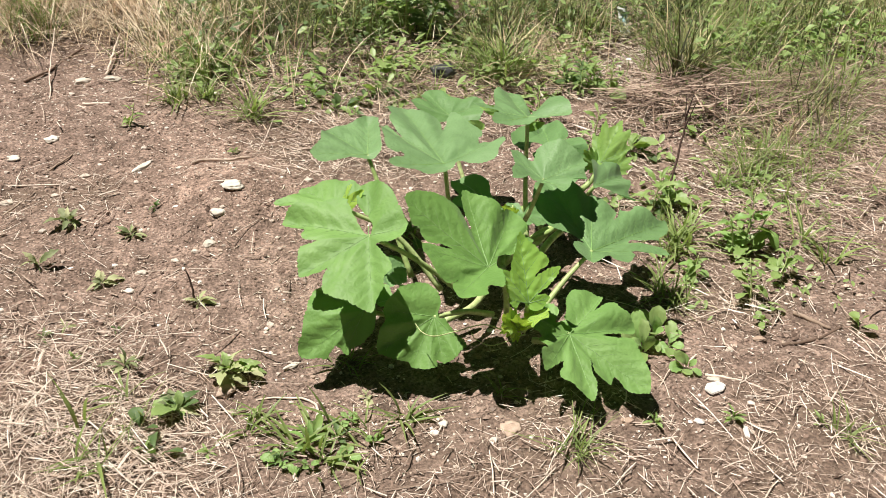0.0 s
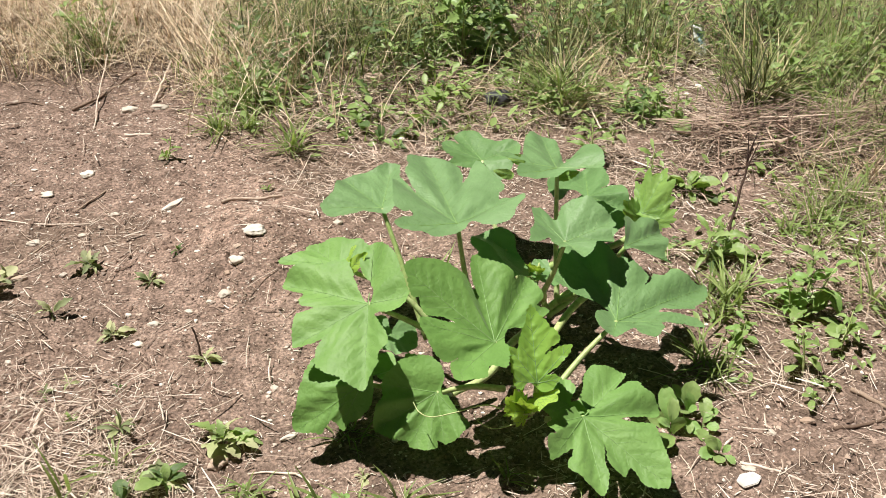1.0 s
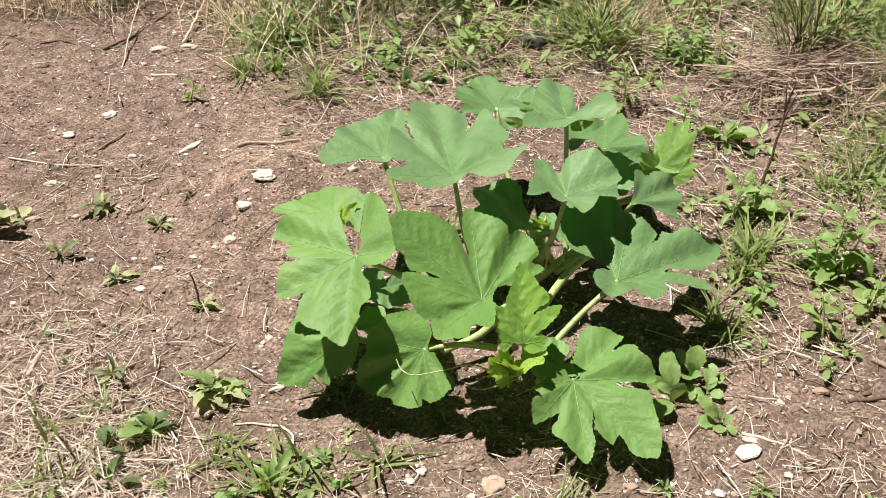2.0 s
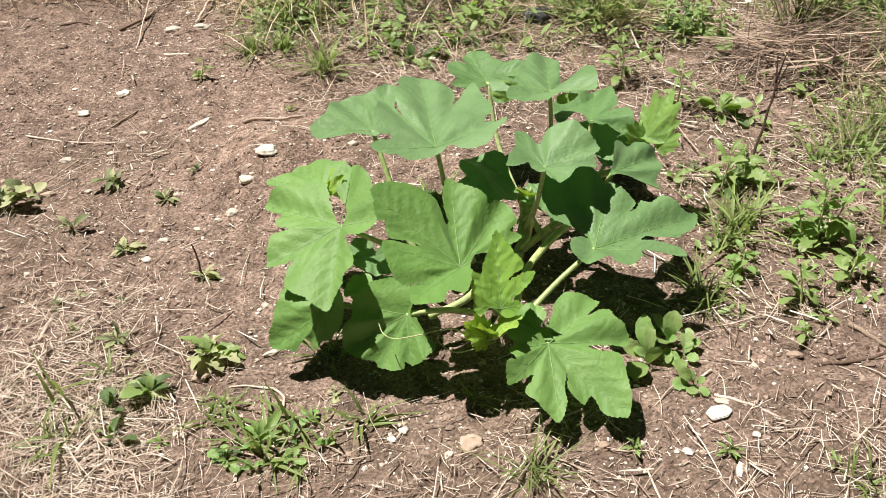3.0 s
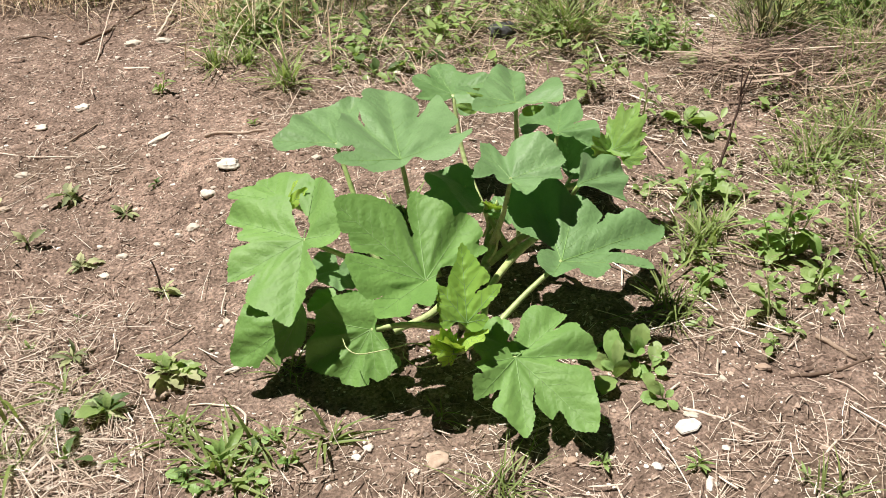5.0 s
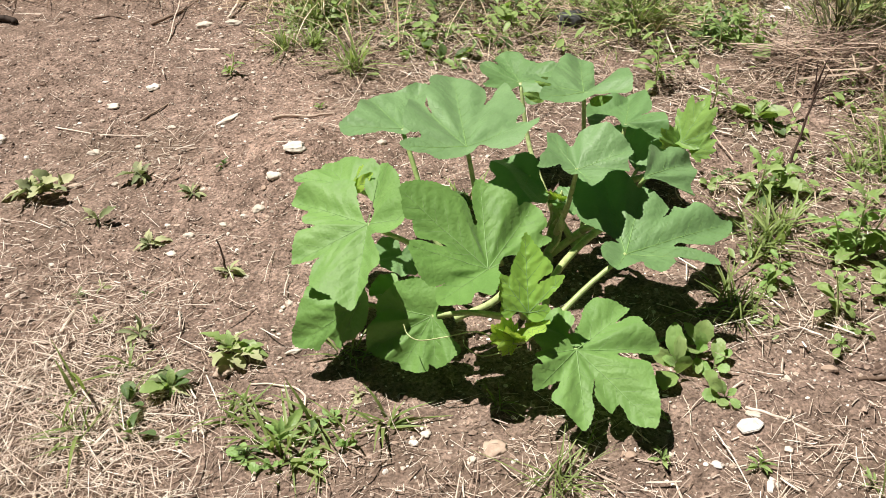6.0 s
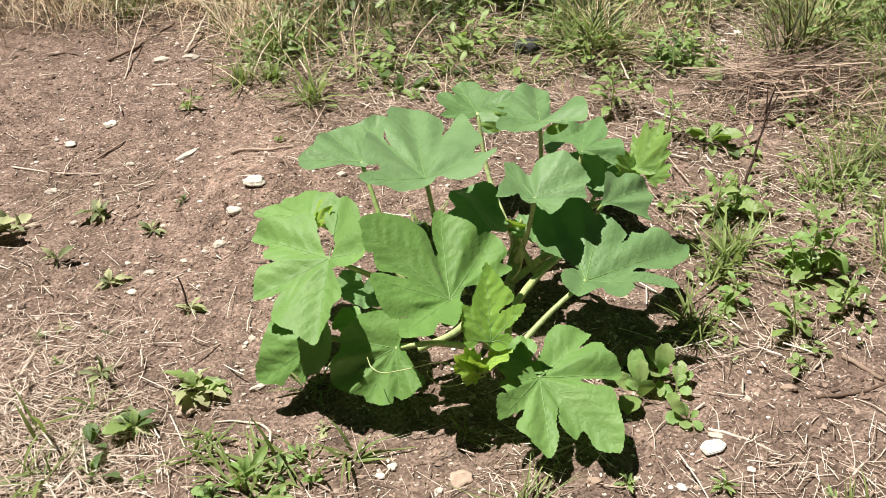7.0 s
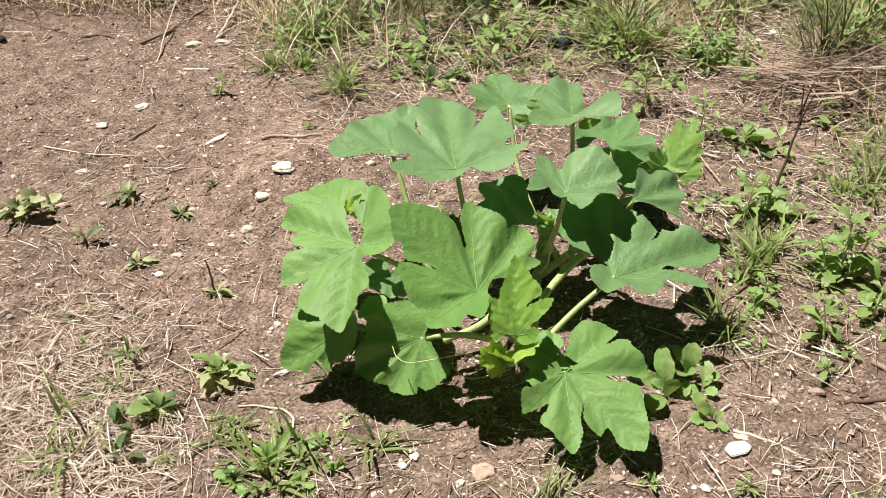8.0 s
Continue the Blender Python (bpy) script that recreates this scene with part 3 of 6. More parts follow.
def leaf_surface(twist, veins, lines, ruffle, quilt, seed, size, folds=()):
    zero = Vector((0, 0, 0))
    tips = [Vector((r * math.sin(radians(a)), r * math.cos(radians(a)), 0)) for r, a in veins]

    def height(x, y):
        x, y = np.asarray(x, float), np.asarray(y, float)
        r, a = np.hypot(x, y), np.arctan2(x, y)
        c = twist
        h = r * (c[0] + c[1] * np.cos(a) + c[2] * np.sin(a) + c[3] * np.cos(2 * a) + c[4] * np.sin(2 * a))
        h = np.clip(h, -0.06, 0.06)
        for at, slope, width in folds:
            off = np.degrees(np.angle(np.exp(1j * (a - radians(at)))))
            h = h - slope * r * np.exp(-((off / width) ** 2))
        main = np.min([off_line(x, y, zero, t) for t in tips], axis=0)
        wx, wy = x + 0.010 * rough(x + seed, y, 0.03, 2, 5), y + 0.010 * rough(x, y - seed, 0.03, 2, 9)
        side = np.min([off_line(wx, wy, s[0], s[-1]) for s in lines], axis=0) if lines else 0.02
        k = min(1.0, size / 0.15)
        h = h + k * (0.0125 * (1 - np.exp(-((main / 0.024) ** 2))) + quilt * (1 - np.exp(-((side / 0.0075) ** 2))))
        h = h + ruffle * (r / size) ** 2 * (np.sin(7 * a + seed) * np.sin(3 * a + 2 * seed) + 0.5 * np.sin(15 * a + 3 * seed) * (r / size))
        return h + (0.0020 * rough(x + seed, y, 0.05, 3, 3) + 0.010 * rough(x - seed, y, 0.13, 2, 13) * np.minimum(1, r / 0.05)) * k

    return height


def ribbon(points, widths, height_at, lift):
    """A low rounded rib lying on a leaf along points of its plane."""
    flat, ups, faces = [], [], []
    for n, (p, w) in enumerate(zip(points, widths)):
        way = (points[min(n + 1, len(points) - 1)] - points[max(n - 1, 0)]).normalized()
        side = Vector((-way.y, way.x, 0))
        for s, up in ((-1, 0.0), (-0.45, 0.8), (0.45, 0.8), (1, 0.0)):
            q = p + side * (s * w)
            flat.append((q.x, q.y))
            ups.append(0.0003 + up * lift * w)
    flat = np.array(flat)
    z = height_at(flat[:, 0], flat[:, 1]) + np.array(ups)
    for n in range(len(points) - 1):
        for k in range(3):
            a = 4 * n + k
            faces.append((a, a + 1, a + 5, a + 4))
    return np.column_stack([flat, z]).tolist(), faces


def build_leaf(plant, place, turn, twist, lobes, material, ruffle=0.006, quilt=0.0028, seed=0.0, label="", folds=()):
    edge = outline_of(lobes)
    size = max(r for _, r in lobes)
    veins = main_veins(lobes)
    lines = side_lines(veins)
    height = leaf_surface(twist, veins, lines, ruffle, quilt, seed, size, folds)
    gap = max(0.0026, size / 66)
    flat = [Vector((p.x, p.y)) for p in edge]
    count = len(flat)
    reach = int(size * 1.1 / gap) + 1
    for i in range(-reach, reach + 1):
        for j in range(-reach, reach + 1):
            flat.append(Vector(((i + 0.5 * (j % 2)) * gap, j * gap * 0.87)))
    loop = [(k, (k + 1) % count) for k in range(count)]
    flat, _, faces, _, _, _ = delaunay_2d_cdt(flat, loop, [], 1, 1e-5)
    used = sorted({k for f in faces for k in f})
    slot = {k: n for n, k in enumerate(used)}
    xy = np.array([(flat[k].x, flat[k].y) for k in used])
    verts = np.column_stack([xy, height(xy[:, 0], xy[:, 1])]).tolist()
    blade = solid("leaf", verts, [[slot[k] for k in f] for f in faces], material, plant, label)
    blade.matrix_basis = pose(*place, *turn)
    first, branches = 0, [2 * (max(3, int(r / 0.030)) - 1) for r, _ in veins]
    for n, (r, a) in enumerate(veins):
        way = Vector((math.sin(radians(a)), math.cos(radians(a)), 0))
        line = kept([way * (r * 0.94 * k / 16) for k in range(17)], edge, 3)
        v, f = ribbon(line, [(0.00110 - 0.00085 * k / 16) * min(1.1, size / 0.16) for k in range(len(line))], height, 0.7)
        for side in lines[first:first + branches[n]]:
            side = kept(side[:6], edge, -1)
            if len(side) < 3:
                continue
            w, g = ribbon(side, [0.00050 - 0.00007 * k for k in range(len(side))], height, 0.5)
            f += [tuple(i + len(v) for i in face) for face in g]
            near = min(range(0, 4 * len(line)), key=lambda i: (v[i][0] - w[0][0]) ** 2 + (v[i][1] - w[0][1]) ** 2)
            f.append((near, len(v), len(v) + 1))
            v += w
        first += branches[n]
        solid("vein", v, f, VEIN, blade)
    return blade


plant = stand("squash_plant", 0.16, 0.16)
tagged(plant, "sprawling squash plant with broad lobed green leaves on soil", "squash plant")
base = Vector(plant.location)
for n, (key, (place, turn, twist, lobes)) in enumerate(LEAVES.items()):
    kind = LEAF_FRESH if key in YOUNG else LEAF_SHEEN if key in SHEENED else LEAF
    text = "upright yellow-green young leaf" if key in YOUNG else ""
    build_leaf(plant, Vector(place) - base, turn, twist, lobes, kind, 0.004 if key in YOUNG else 0.0075, 0.0011 if key in SHEENED else 0.0030 if key in YOUNG else 0.0013, n * 1.7, text, FOLDS.get(key, ()))

# Small new leaves: at the far runner's end, in the fork of one big leaf, and round ones below, most added to darken
# gaps.
ROUND = [(0, 0.09), (25, 0.088), (45, 0.08), (70, 0.085), (95, 0.078), (125, 0.075), (155, 0.05), (180, 0.01),
         (-155, 0.05), (-125, 0.075), (-95, 0.078), (-70, 0.085), (-45, 0.08), (-25, 0.088)]


def sized(lobes, k):
    return [(a, r * k) for a, r in lobes]


BROAD = [(0, 0.125), (10, 0.118), (19, 0.098), (30, 0.112), (42, 0.108), (54, 0.086), (70, 0.090), (90, 0.072), (118, 0.052), (150, 0.028), (180, 0.010),
         (-150, 0.028), (-118, 0.052), (-90, 0.072), (-70, 0.090), (-54, 0.086), (-42, 0.108), (-30, 0.112), (-19, 0.098), (-10, 0.118)]


def aim(place, tip, facing):
    """The turn of a leaf that points from place to tip and faces a way."""
    y = (Vector(tip) - Vector(place)).normalized()
    z = Vector(facing)
    z = (z - y * z.dot(y)).normalized()
    x = y.cross(z)
    return [math.degrees(a) for a in Matrix((x, y, z)).transposed().to_euler("XYZ")]


FAN = [(0, 0.130), (7, 0.108), (14, 0.096), (20, 0.114), (27, 0.100), (33, 0.080), (42, 0.092), (50, 0.070), (58, 0.050), (72, 0.058), (90, 0.036), (130, 0.018), (180, 0.010),
       (-130, 0.018), (-90, 0.036), (-72, 0.058), (-58, 0.050), (-50, 0.070), (-42, 0.092), (-33, 0.080), (-27, 0.100), (-20, 0.114), (-14, 0.096), (-7, 0.108)]


SPEAR = [(0, 0.130), (10, 0.100), (20, 0.080), (32, 0.062), (60, 0.036), (120, 0.018), (180, 0.010), (-120, 0.018), (-60, 0.036), (-32, 0.062), (-20, 0.080), (-10, 0.100)]


NEW_LEAVES_NEAR = [
    ((0.482, 0.372, 0.198), (0.552, 0.430, 0.256), (-0.35, -0.45, 0.8), 0.92, FAN, LEAF_SOFT, "bright yellow-green new leaf"),
    ((0.475, 0.372, 0.185), (0.425, 0.395, 0.225), (-0.5, -0.3, 0.9), 0.50, FAN, LEAF_SOFT, "bright yellow-green new leaf"),
    ((0.505, 0.350, 0.185), (0.560, 0.345, 0.215), (0.1, -0.6, 0.8), 0.5, FAN, LEAF_SOFT, "bright yellow-green new leaf"),
    ((-0.241, 0.062, 0.285), (-0.196, 0.078, 0.315), (-0.3, -0.75, 0.6), 0.42, SPEAR, LEAF_YOUNG, "curled yellow-green new leaf"),
    ((-0.247, 0.068, 0.285), (-0.208, 0.096, 0.315), (-0.6, 0.2, 0.8), 0.40, SPEAR, LEAF_YOUNG, "curled yellow-green new leaf"),
    # Next three: brighter colour stands for light passing through the folded lobes.
    ((0.186, 0.353, 0.362), (0.109, 0.382, 0.372), (-0.1, -0.8, 0.45), 0.4, SPEAR, LEAF_SOFT, "curled leaf lobe, underside coloured brighter as if backlit"),
    ((0.161, 0.405, 0.3), (0.103, 0.423, 0.31), (-0.1, -0.8, 0.45), 0.36, SPEAR, LEAF_SOFT, "curled leaf lobe, underside coloured brighter as if backlit"),
    ((0.27, 0.384, 0.3), (0.339, 0.401, 0.31), (-0.1, -0.8, 0.45), 0.36, SPEAR, LEAF_SOFT, "curled leaf lobe, underside coloured brighter as if backlit"),
    ((0.186, 0.205, 0.165), (0.176, 0.195, 0.205), (-0.4, -0.6, 0.7), 0.30, BROAD, LEAF_YOUNG, "small pale leaf in the crown"),
    ((0.072, -0.238, 0.150), (0.022, -0.238, 0.195), (-0.4, -0.5, 0.75), 0.52, FAN, LEAF_YOUNG, "folded yellow-green leaf bud"),
    ((0.075, -0.245, 0.148), (0.030, -0.262, 0.165), (0.0, -0.6, 0.8), 0.48, FAN, LEAF_YOUNG, "folded yellow-green leaf bud"),
    ((0.080, -0.242, 0.150), (0.070, -0.250, 0.210), (-0.4, -0.7, 0.4), 0.46, FAN, LEAF_YOUNG, "folded yellow-green leaf bud"),
]
NEW_LEAVES_BESIDE = [
    ((0.100, -0.225, 0.160), (0.140, -0.270, 0.175), (0.1, -0.4, 0.9), 0.44, BROAD, LEAF_YOUNG, "small yellow-green leaf"),
    # Round fillers, added where the crown's gaps should be in shade.
    ((0.225, 0.210, 0.150), (0.200, 0.120, 0.130), (0.0, -0.3, 0.9), 0.70, ROUND, LEAF_SHEEN, ""),
    ((0.100, 0.200, 0.085), (0.040, 0.150, 0.080), (0.0, -0.2, 0.9), 0.75, ROUND, LEAF, ""),
    ((-0.155, 0.060, 0.120), (-0.165, 0.000, 0.100), (0.2, -0.3, 0.9), 0.75, ROUND, LEAF_SHEEN, ""),
]
NEW_LEAVES_BEYOND = [
    ((0.175, -0.190, 0.110), (0.120, -0.230, 0.105), (0.1, -0.3, 0.9), 0.80, ROUND, LEAF, ""),
    ((-0.150, -0.060, 0.120), (-0.160, -0.130, 0.110), (0.1, -0.2, 0.9), 0.75, ROUND, LEAF, ""),
]
for place, tip, facing, k, lobes, kind, text in NEW_LEAVES_NEAR + NEW_LEAVES_BESIDE + NEW_LEAVES_BEYOND:
    build_leaf(plant, Vector(place) - base, aim(place, tip, facing), (0.12, 0.1, 0.0, 0.18, 0.05), sized(lobes, k), kind, 0.006, 0.0024, k * 9, text)


def stalk(name, points, thick, thin, material, parent, count=14, sides=9, label=""):
    line = bend(points, count)
    radii = [(thick + (thin - thick) * k / count) for k in range(count + 1)]
    v, f = tube(line, radii, sides)
    return solid(name, v, f, material, parent, label)


def local(*points):
    return [Vector(p) - base for p in points]


# Leaf stalks, from the vine up to each leaf.
J = {k: Vector(v[0]) for k, v in LEAVES.items()}
STALKS = {
    "A": ((0.06, 0.10, 0.06), (0.015, 0.105, 0.20)),
    "B": ((-0.07, 0.12, 0.05), (-0.12, 0.22, 0.20)),
    "C": ((0.03, -0.02, 0.08), (-0.10, -0.03, 0.20)),
    "D": ((0.10, -0.10, 0.08), (0.08, -0.12, 0.17)),
    "E": ((0.182, 0.16, 0.10), (0.200, 0.112, 0.21)),
    "F": ((0.135, -0.165, 0.10), (0.225, -0.095, 0.155)),
    "G": ((0.135, -0.185, 0.07), (0.17, -0.215, 0.085)),
    "H": ((0.06, -0.12, 0.10), (-0.01, -0.135, 0.125)),
    "I": ((-0.06, -0.08, 0.07), (-0.15, -0.10, 0.10)),
    "J": ((0.24, 0.18, 0.09), (0.31, 0.15, 0.16)),
    "K": ((0.19, 0.34, 0.03), (0.14, 0.48, 0.12)),
    "L": ((0.25, 0.22, 0.04), (0.25, 0.285, 0.18)),
    "M": ((0.31, 0.30, 0.05), (0.34, 0.38, 0.13)),
    "N": ((0.22, 0.19, 0.06), (0.17, 0.23, 0.14)),
    "O": ((0.115, -0.19, 0.13), (0.105, -0.205, 0.16)),
    "P": ((-0.02, 0.03, 0.07), (-0.12, 0.09, 0.19)),
    "Q": ((0.22, 0.19, 0.04), (0.30, 0.22, 0.09)),
}
for key, (foot, middle) in STALKS.items():
    stalk("leaf_stalk", local(foot, middle, J[key]), 0.0074, 0.0046, STEM, plant, 14, 9)
# Vines: one to the front tip, one to the far runner, and the crown.
stalk("vine", local((0.17, 0.17, 0.03), (0.27, 0.21, 0.09), (0.32, 0.15, 0.15), (0.24, 0.065, 0.155), (0.16, -0.05, 0.14), (0.13, -0.16, 0.11), (0.09, -0.24, 0.145)), 0.009, 0.007, TENDRIL, plant, 30, 10, "thick pale green vine")
stalk("vine", local((0.17, 0.19, 0.05), (0.20, 0.26, 0.10), (0.268, 0.298, 0.12), (0.319, 0.30, 0.13), (0.366, 0.322, 0.13), (0.44, 0.35, 0.14), (0.485, 0.372, 0.19)), 0.011, 0.007, STEM, plant, 26, 10, "thick pale green vine")
stalk("vine", local((0.17, 0.16, 0.03), (0.10, 0.05, 0.07), (0.04, -0.05, 0.08), (-0.04, -0.09, 0.07)), 0.010, 0.007, STEM, plant, 20, 10, "thick pale green vine")
stalk("vine", local((0.17, 0.16, -0.01), (0.165, 0.165, 0.03), (0.19, 0.22, 0.05), (0.21, 0.33, 0.035)), 0.013, 0.008, STEM, plant, 16, 10, "thick pale green vine")
# Flower buds on short stalks in the crown.
for foot, top in (((0.165, 0.21, 0.08), (0.172, 0.215, 0.132)), ((0.17, 0.13, 0.07), (0.19, 0.125, 0.13)), ((0.18, 0.22, 0.08), (0.195, 0.21, 0.14))):
    mid = (Vector(foot) + Vector(top)) / 2 + Vector((0.006, 0, 0))
    stalk("bud_stalk", local(foot, mid, top), 0.003, 0.0025, TENDRIL, plant, 8, 7)
    tip = Vector(top)
    line = [tip + Vector((0, 0, 0.008 * k)) - base for k in range(6)]
    v, f = tube(line, [0.003, 0.0065, 0.0075, 0.006, 0.0035, 0.001], 8)
    solid("flower_bud", v, f, TENDRIL, plant, "closed pale green flower bud")
# Curling tendrils at the vine's tip.
stalk("tendril", local((0.09, -0.25, 0.145), (0.048, -0.247, 0.15), (0.006, -0.222, 0.152), (-0.059, -0.231, 0.146), (-0.102, -0.238, 0.146), (-0.124, -0.226, 0.15), (-0.133, -0.203, 0.155)), 0.0016, 0.0008, TENDRIL, plant, 40, 6, "thin curling pale tendril")
stalk("tendril", local((0.09, -0.25, 0.14), (0.05, -0.262, 0.135), (0.012, -0.262, 0.128), (-0.015, -0.245, 0.135), (-0.02, -0.23, 0.14)), 0.0015, 0.0007, TENDRIL, plant, 30, 6, "thin curling pale tendril")


# ---- weeds, built leaf by leaf ----
def leaf_mesh(name, material, long, wide, shape, droop, fold=0.25, rows=8, wavy=0.0, stem=0.2):
    """One weed leaf along +y: a stalk that widens into a folded, drooping blade."""
    verts, faces = [], []
    for k in range(rows + 1):
        t = k / rows
        if t < stem:
            w = 0.05
        else:
            u = (t - stem) / (1 - stem)
            w = max(0.03, math.sin(math.pi * u**shape) ** (0.5 if shape > 1.3 else 0.75)) if u < 1 else 0.12
            w *= 1 + wavy * (0.5 if k % 2 else -0.5)
        y, z = long * t * math.cos(droop * t * 0.6), long * (0.10 * math.sin(math.pi * t) - math.sin(droop) * 0.5 * t * t)
        half = wide / 2 * w
        for s in (-1, -0.5, 0, 0.5, 1):
            torn = 1 + 1.4 * wavy * math.sin(2.7 * k + 4.1 * s + 11 * shape) * abs(s)
            verts.append((s * half * torn, y, z + fold * abs(s) * half + (0.12 * half * math.sin(9 * t + 2 * s + 7 * shape) if wavy else 0)))
    for k in range(rows):
        for j in range(4):
            a = 5 * k + j
            faces.append((a, a + 1, a + 6, a + 5))
    me = bpy.data.meshes.new(name)
    me.from_pydata(verts, [], faces)
    me.polygons.foreach_set("use_smooth", [True] * len(me.polygons))
    me.materials.append(material)
    return me


def weed_set(material):
    return {
        "round": [leaf_mesh("leaf", material, 1.0, 0.46, 1.55, 0.5, 0.2, 12, 0.07, 0.22), leaf_mesh("leaf", material, 1.0, 0.40, 1.7, 0.8, 0.3, 12, 0.10, 0.26), leaf_mesh("leaf", material, 1.0, 0.52, 1.45, 0.2, 0.15, 12, 0.08, 0.22), leaf_mesh("leaf", material, 1.0, 0.36, 1.4, 1.1, 0.35, 12, 0.10, 0.18)],
        "disc": [leaf_mesh("leaf", material, 1.0, 0.62, 1.6, 0.35, 0.15, 12, 0.05, 0.30), leaf_mesh("leaf", material, 1.0, 0.55, 1.7, 0.6, 0.2, 12, 0.07, 0.32), leaf_mesh("leaf", material, 1.0, 0.50, 1.5, 0.2, 0.12, 12, 0.06, 0.28)],
        "narrow": [leaf_mesh("leaf", material, 1.0, 0.24, 1.0, 0.6, 0.4, 9, 0.10, 0.12), leaf_mesh("leaf", material, 1.0, 0.30, 1.1, 0.2, 0.3, 9, 0.2, 0.12), leaf_mesh("leaf", material, 1.0, 0.20, 0.9, 1.0, 0.4, 9, 0.0, 0.10)],
        "jagged": [leaf_mesh("leaf", material, 1.0, 0.36, 0.78, 0.5, 0.3, 11, 0.34, 0.16), leaf_mesh("leaf", material, 1.0, 0.36, 0.72, 0.9, 0.3, 11, 0.30, 0.16), leaf_mesh("leaf", material, 1.0, 0.48, 0.85, 0.3, 0.25, 11, 0.28, 0.16)],
    }


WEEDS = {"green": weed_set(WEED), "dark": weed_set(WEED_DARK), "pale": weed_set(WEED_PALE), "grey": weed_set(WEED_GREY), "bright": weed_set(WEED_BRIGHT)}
dice = random.Random(4)


def rosette(x, y, reach, count, colour, shape, lift=22, label="", group="small weeds in the soil", extra=None):
    """A low weed: leaves round one root."""
    thing = stand("weed", x, y)
    turn = dice.uniform(0, 360)
    for k in range(count):
        me = dice.choice(WEEDS[colour if extra is None or dice.random() < 0.65 else extra][shape])
        inner = k / max(1, count - 1)
        long = reach * dice.uniform(0.5, 1.2) * (1 - 0.35 * inner)
        tilt = lift * dice.uniform(0.1, 1.6) + 42 * inner * inner
        az = turn + 137.5 * k + dice.uniform(-40, 40)
        m = pose(0, 0, 0.002 + 0.004 * inner, 0, 0, az) @ pose(0, 0, 0, tilt, dice.uniform(-30, 30), 0) @ Matrix.Diagonal((long * dice.uniform(0.65, 1.15), long, long, 1))
        under("leaf", me, thing, m)
    return tagged(thing, label, "weed", group)


def tall_weed(x, y, tall, leaf, count, colour, shape, label, lean=(0.0, 0.0)):
    """An upright weed: a stem with leaves set round it all the way up."""
    thing = stand("weed", x, y)
    tip = Vector((lean[0], lean[1], tall))
    v, f = tube(bend([(0, 0, -0.01), tip * 0.5 + Vector((0.004, 0.003, 0)), tip], 8), [0.0032 - 0.0022 * k / 8 for k in range(9)], 7)
    solid("stem", v, f, TENDRIL if colour != "dark" else STEM, thing)
    for k in range(count):
        t = 0.08 + 0.9 * k / count
        me = dice.choice(WEEDS[colour][shape])
        long = leaf * dice.uniform(0.75, 1.15) * (1.05 - 0.45 * t)
        m = Matrix.Translation(tip * t) @ pose(0, 0, 0, 0, 0, 137.5 * k + dice.uniform(-20, 20)) @ pose(0, 0, 0, dice.uniform(-8, 32) + 32 * t * t, dice.uniform(-28, 28), 0) @ Matrix.Diagonal((long * dice.uniform(0.7, 1.1), long, long, 1))
        under("leaf", me, thing, m)
    return tagged(thing, label, "weed", "upright weeds beside the squash")


def blades(rng, roots, tall, wide, lean, sag, segments=4):
    """Grass blades as folded strips. All arguments but rng and segments: one value a blade."""
    n = len(roots)
    az = rng.uniform(0, 2 * np.pi, n)
    way = np.stack([np.cos(az), np.sin(az), np.zeros(n)], 1)
    side = np.stack([-np.sin(az), np.cos(az), np.zeros(n)], 1)
    rows = []
    for k in range(segments + 1):
        t = k / segments
        out = roots + way * (tall * (np.sin(lean) * t + np.sin(sag) * t * t * 0.6))[:, None]
        out = out + np.array([0, 0, 1.0]) * (tall * (t * np.cos(lean) - 0.55 * np.sin(sag) * t * t))[:, None]
        w = (wide * (1 - 0.92 * t ** 1.6) * (0.55 + 0.9 * min(t, 0.5)))[:, None]
        rows += [out - side * w, out + np.array([0, 0, -0.35]) * w, out + side * w]
    verts = np.stack(rows, 1).reshape(-1, 3)
    per = 3 * (segments + 1)
    cell = []
    for k in range(segments):
        for j in range(2):
            a = 3 * k + j
            cell.append((a, a + 1, a + 4, a + 3))
    faces = (np.arange(n)[:, None, None] * per + np.array(cell)[None]).reshape(-1, 4)
    return verts, faces


def fast_mesh(name, verts, faces, material, smooth=True):
    me = bpy.data.meshes.new(name)
    me.from_pydata(np.asarray(verts).tolist(), [], np.asarray(faces).tolist())
    if smooth:
        me.polygons.foreach_set("use_smooth", [True] * len(me.polygons))
    me.materials.append(material)
    return new(name, me)


def tuft(x, y, spread, tall, count, wide, material, seed, label, flat=0.5):
    """A clump of grass on one root."""
    rng = np.random.default_rng(seed)
    r, a = spread * 0.35 * np.sqrt(rng.uniform(0, 1, count)), rng.uniform(0, 2 * np.pi, count)
    gx, gy = x + r * np.cos(a), y + r * np.sin(a)
    roots = np.stack([gx - x, gy - y, ground_z(gx, gy) - ground_at(x, y) - 0.004], 1)
    v, f = blades(rng, roots, tall * rng.uniform(0.45, 1.1, count), wide * rng.uniform(0.6, 1.2, count) / 2, rng.uniform(0.1, 0.5 + flat, count), rng.uniform(0.1, 1.2, count), 5)
    ob = fast_mesh("grass_tuft", v, f, material)
    ob.location = (x, y, ground_at(x, y))
    return tagged(ob, label, "grass tuft", "grass tufts")


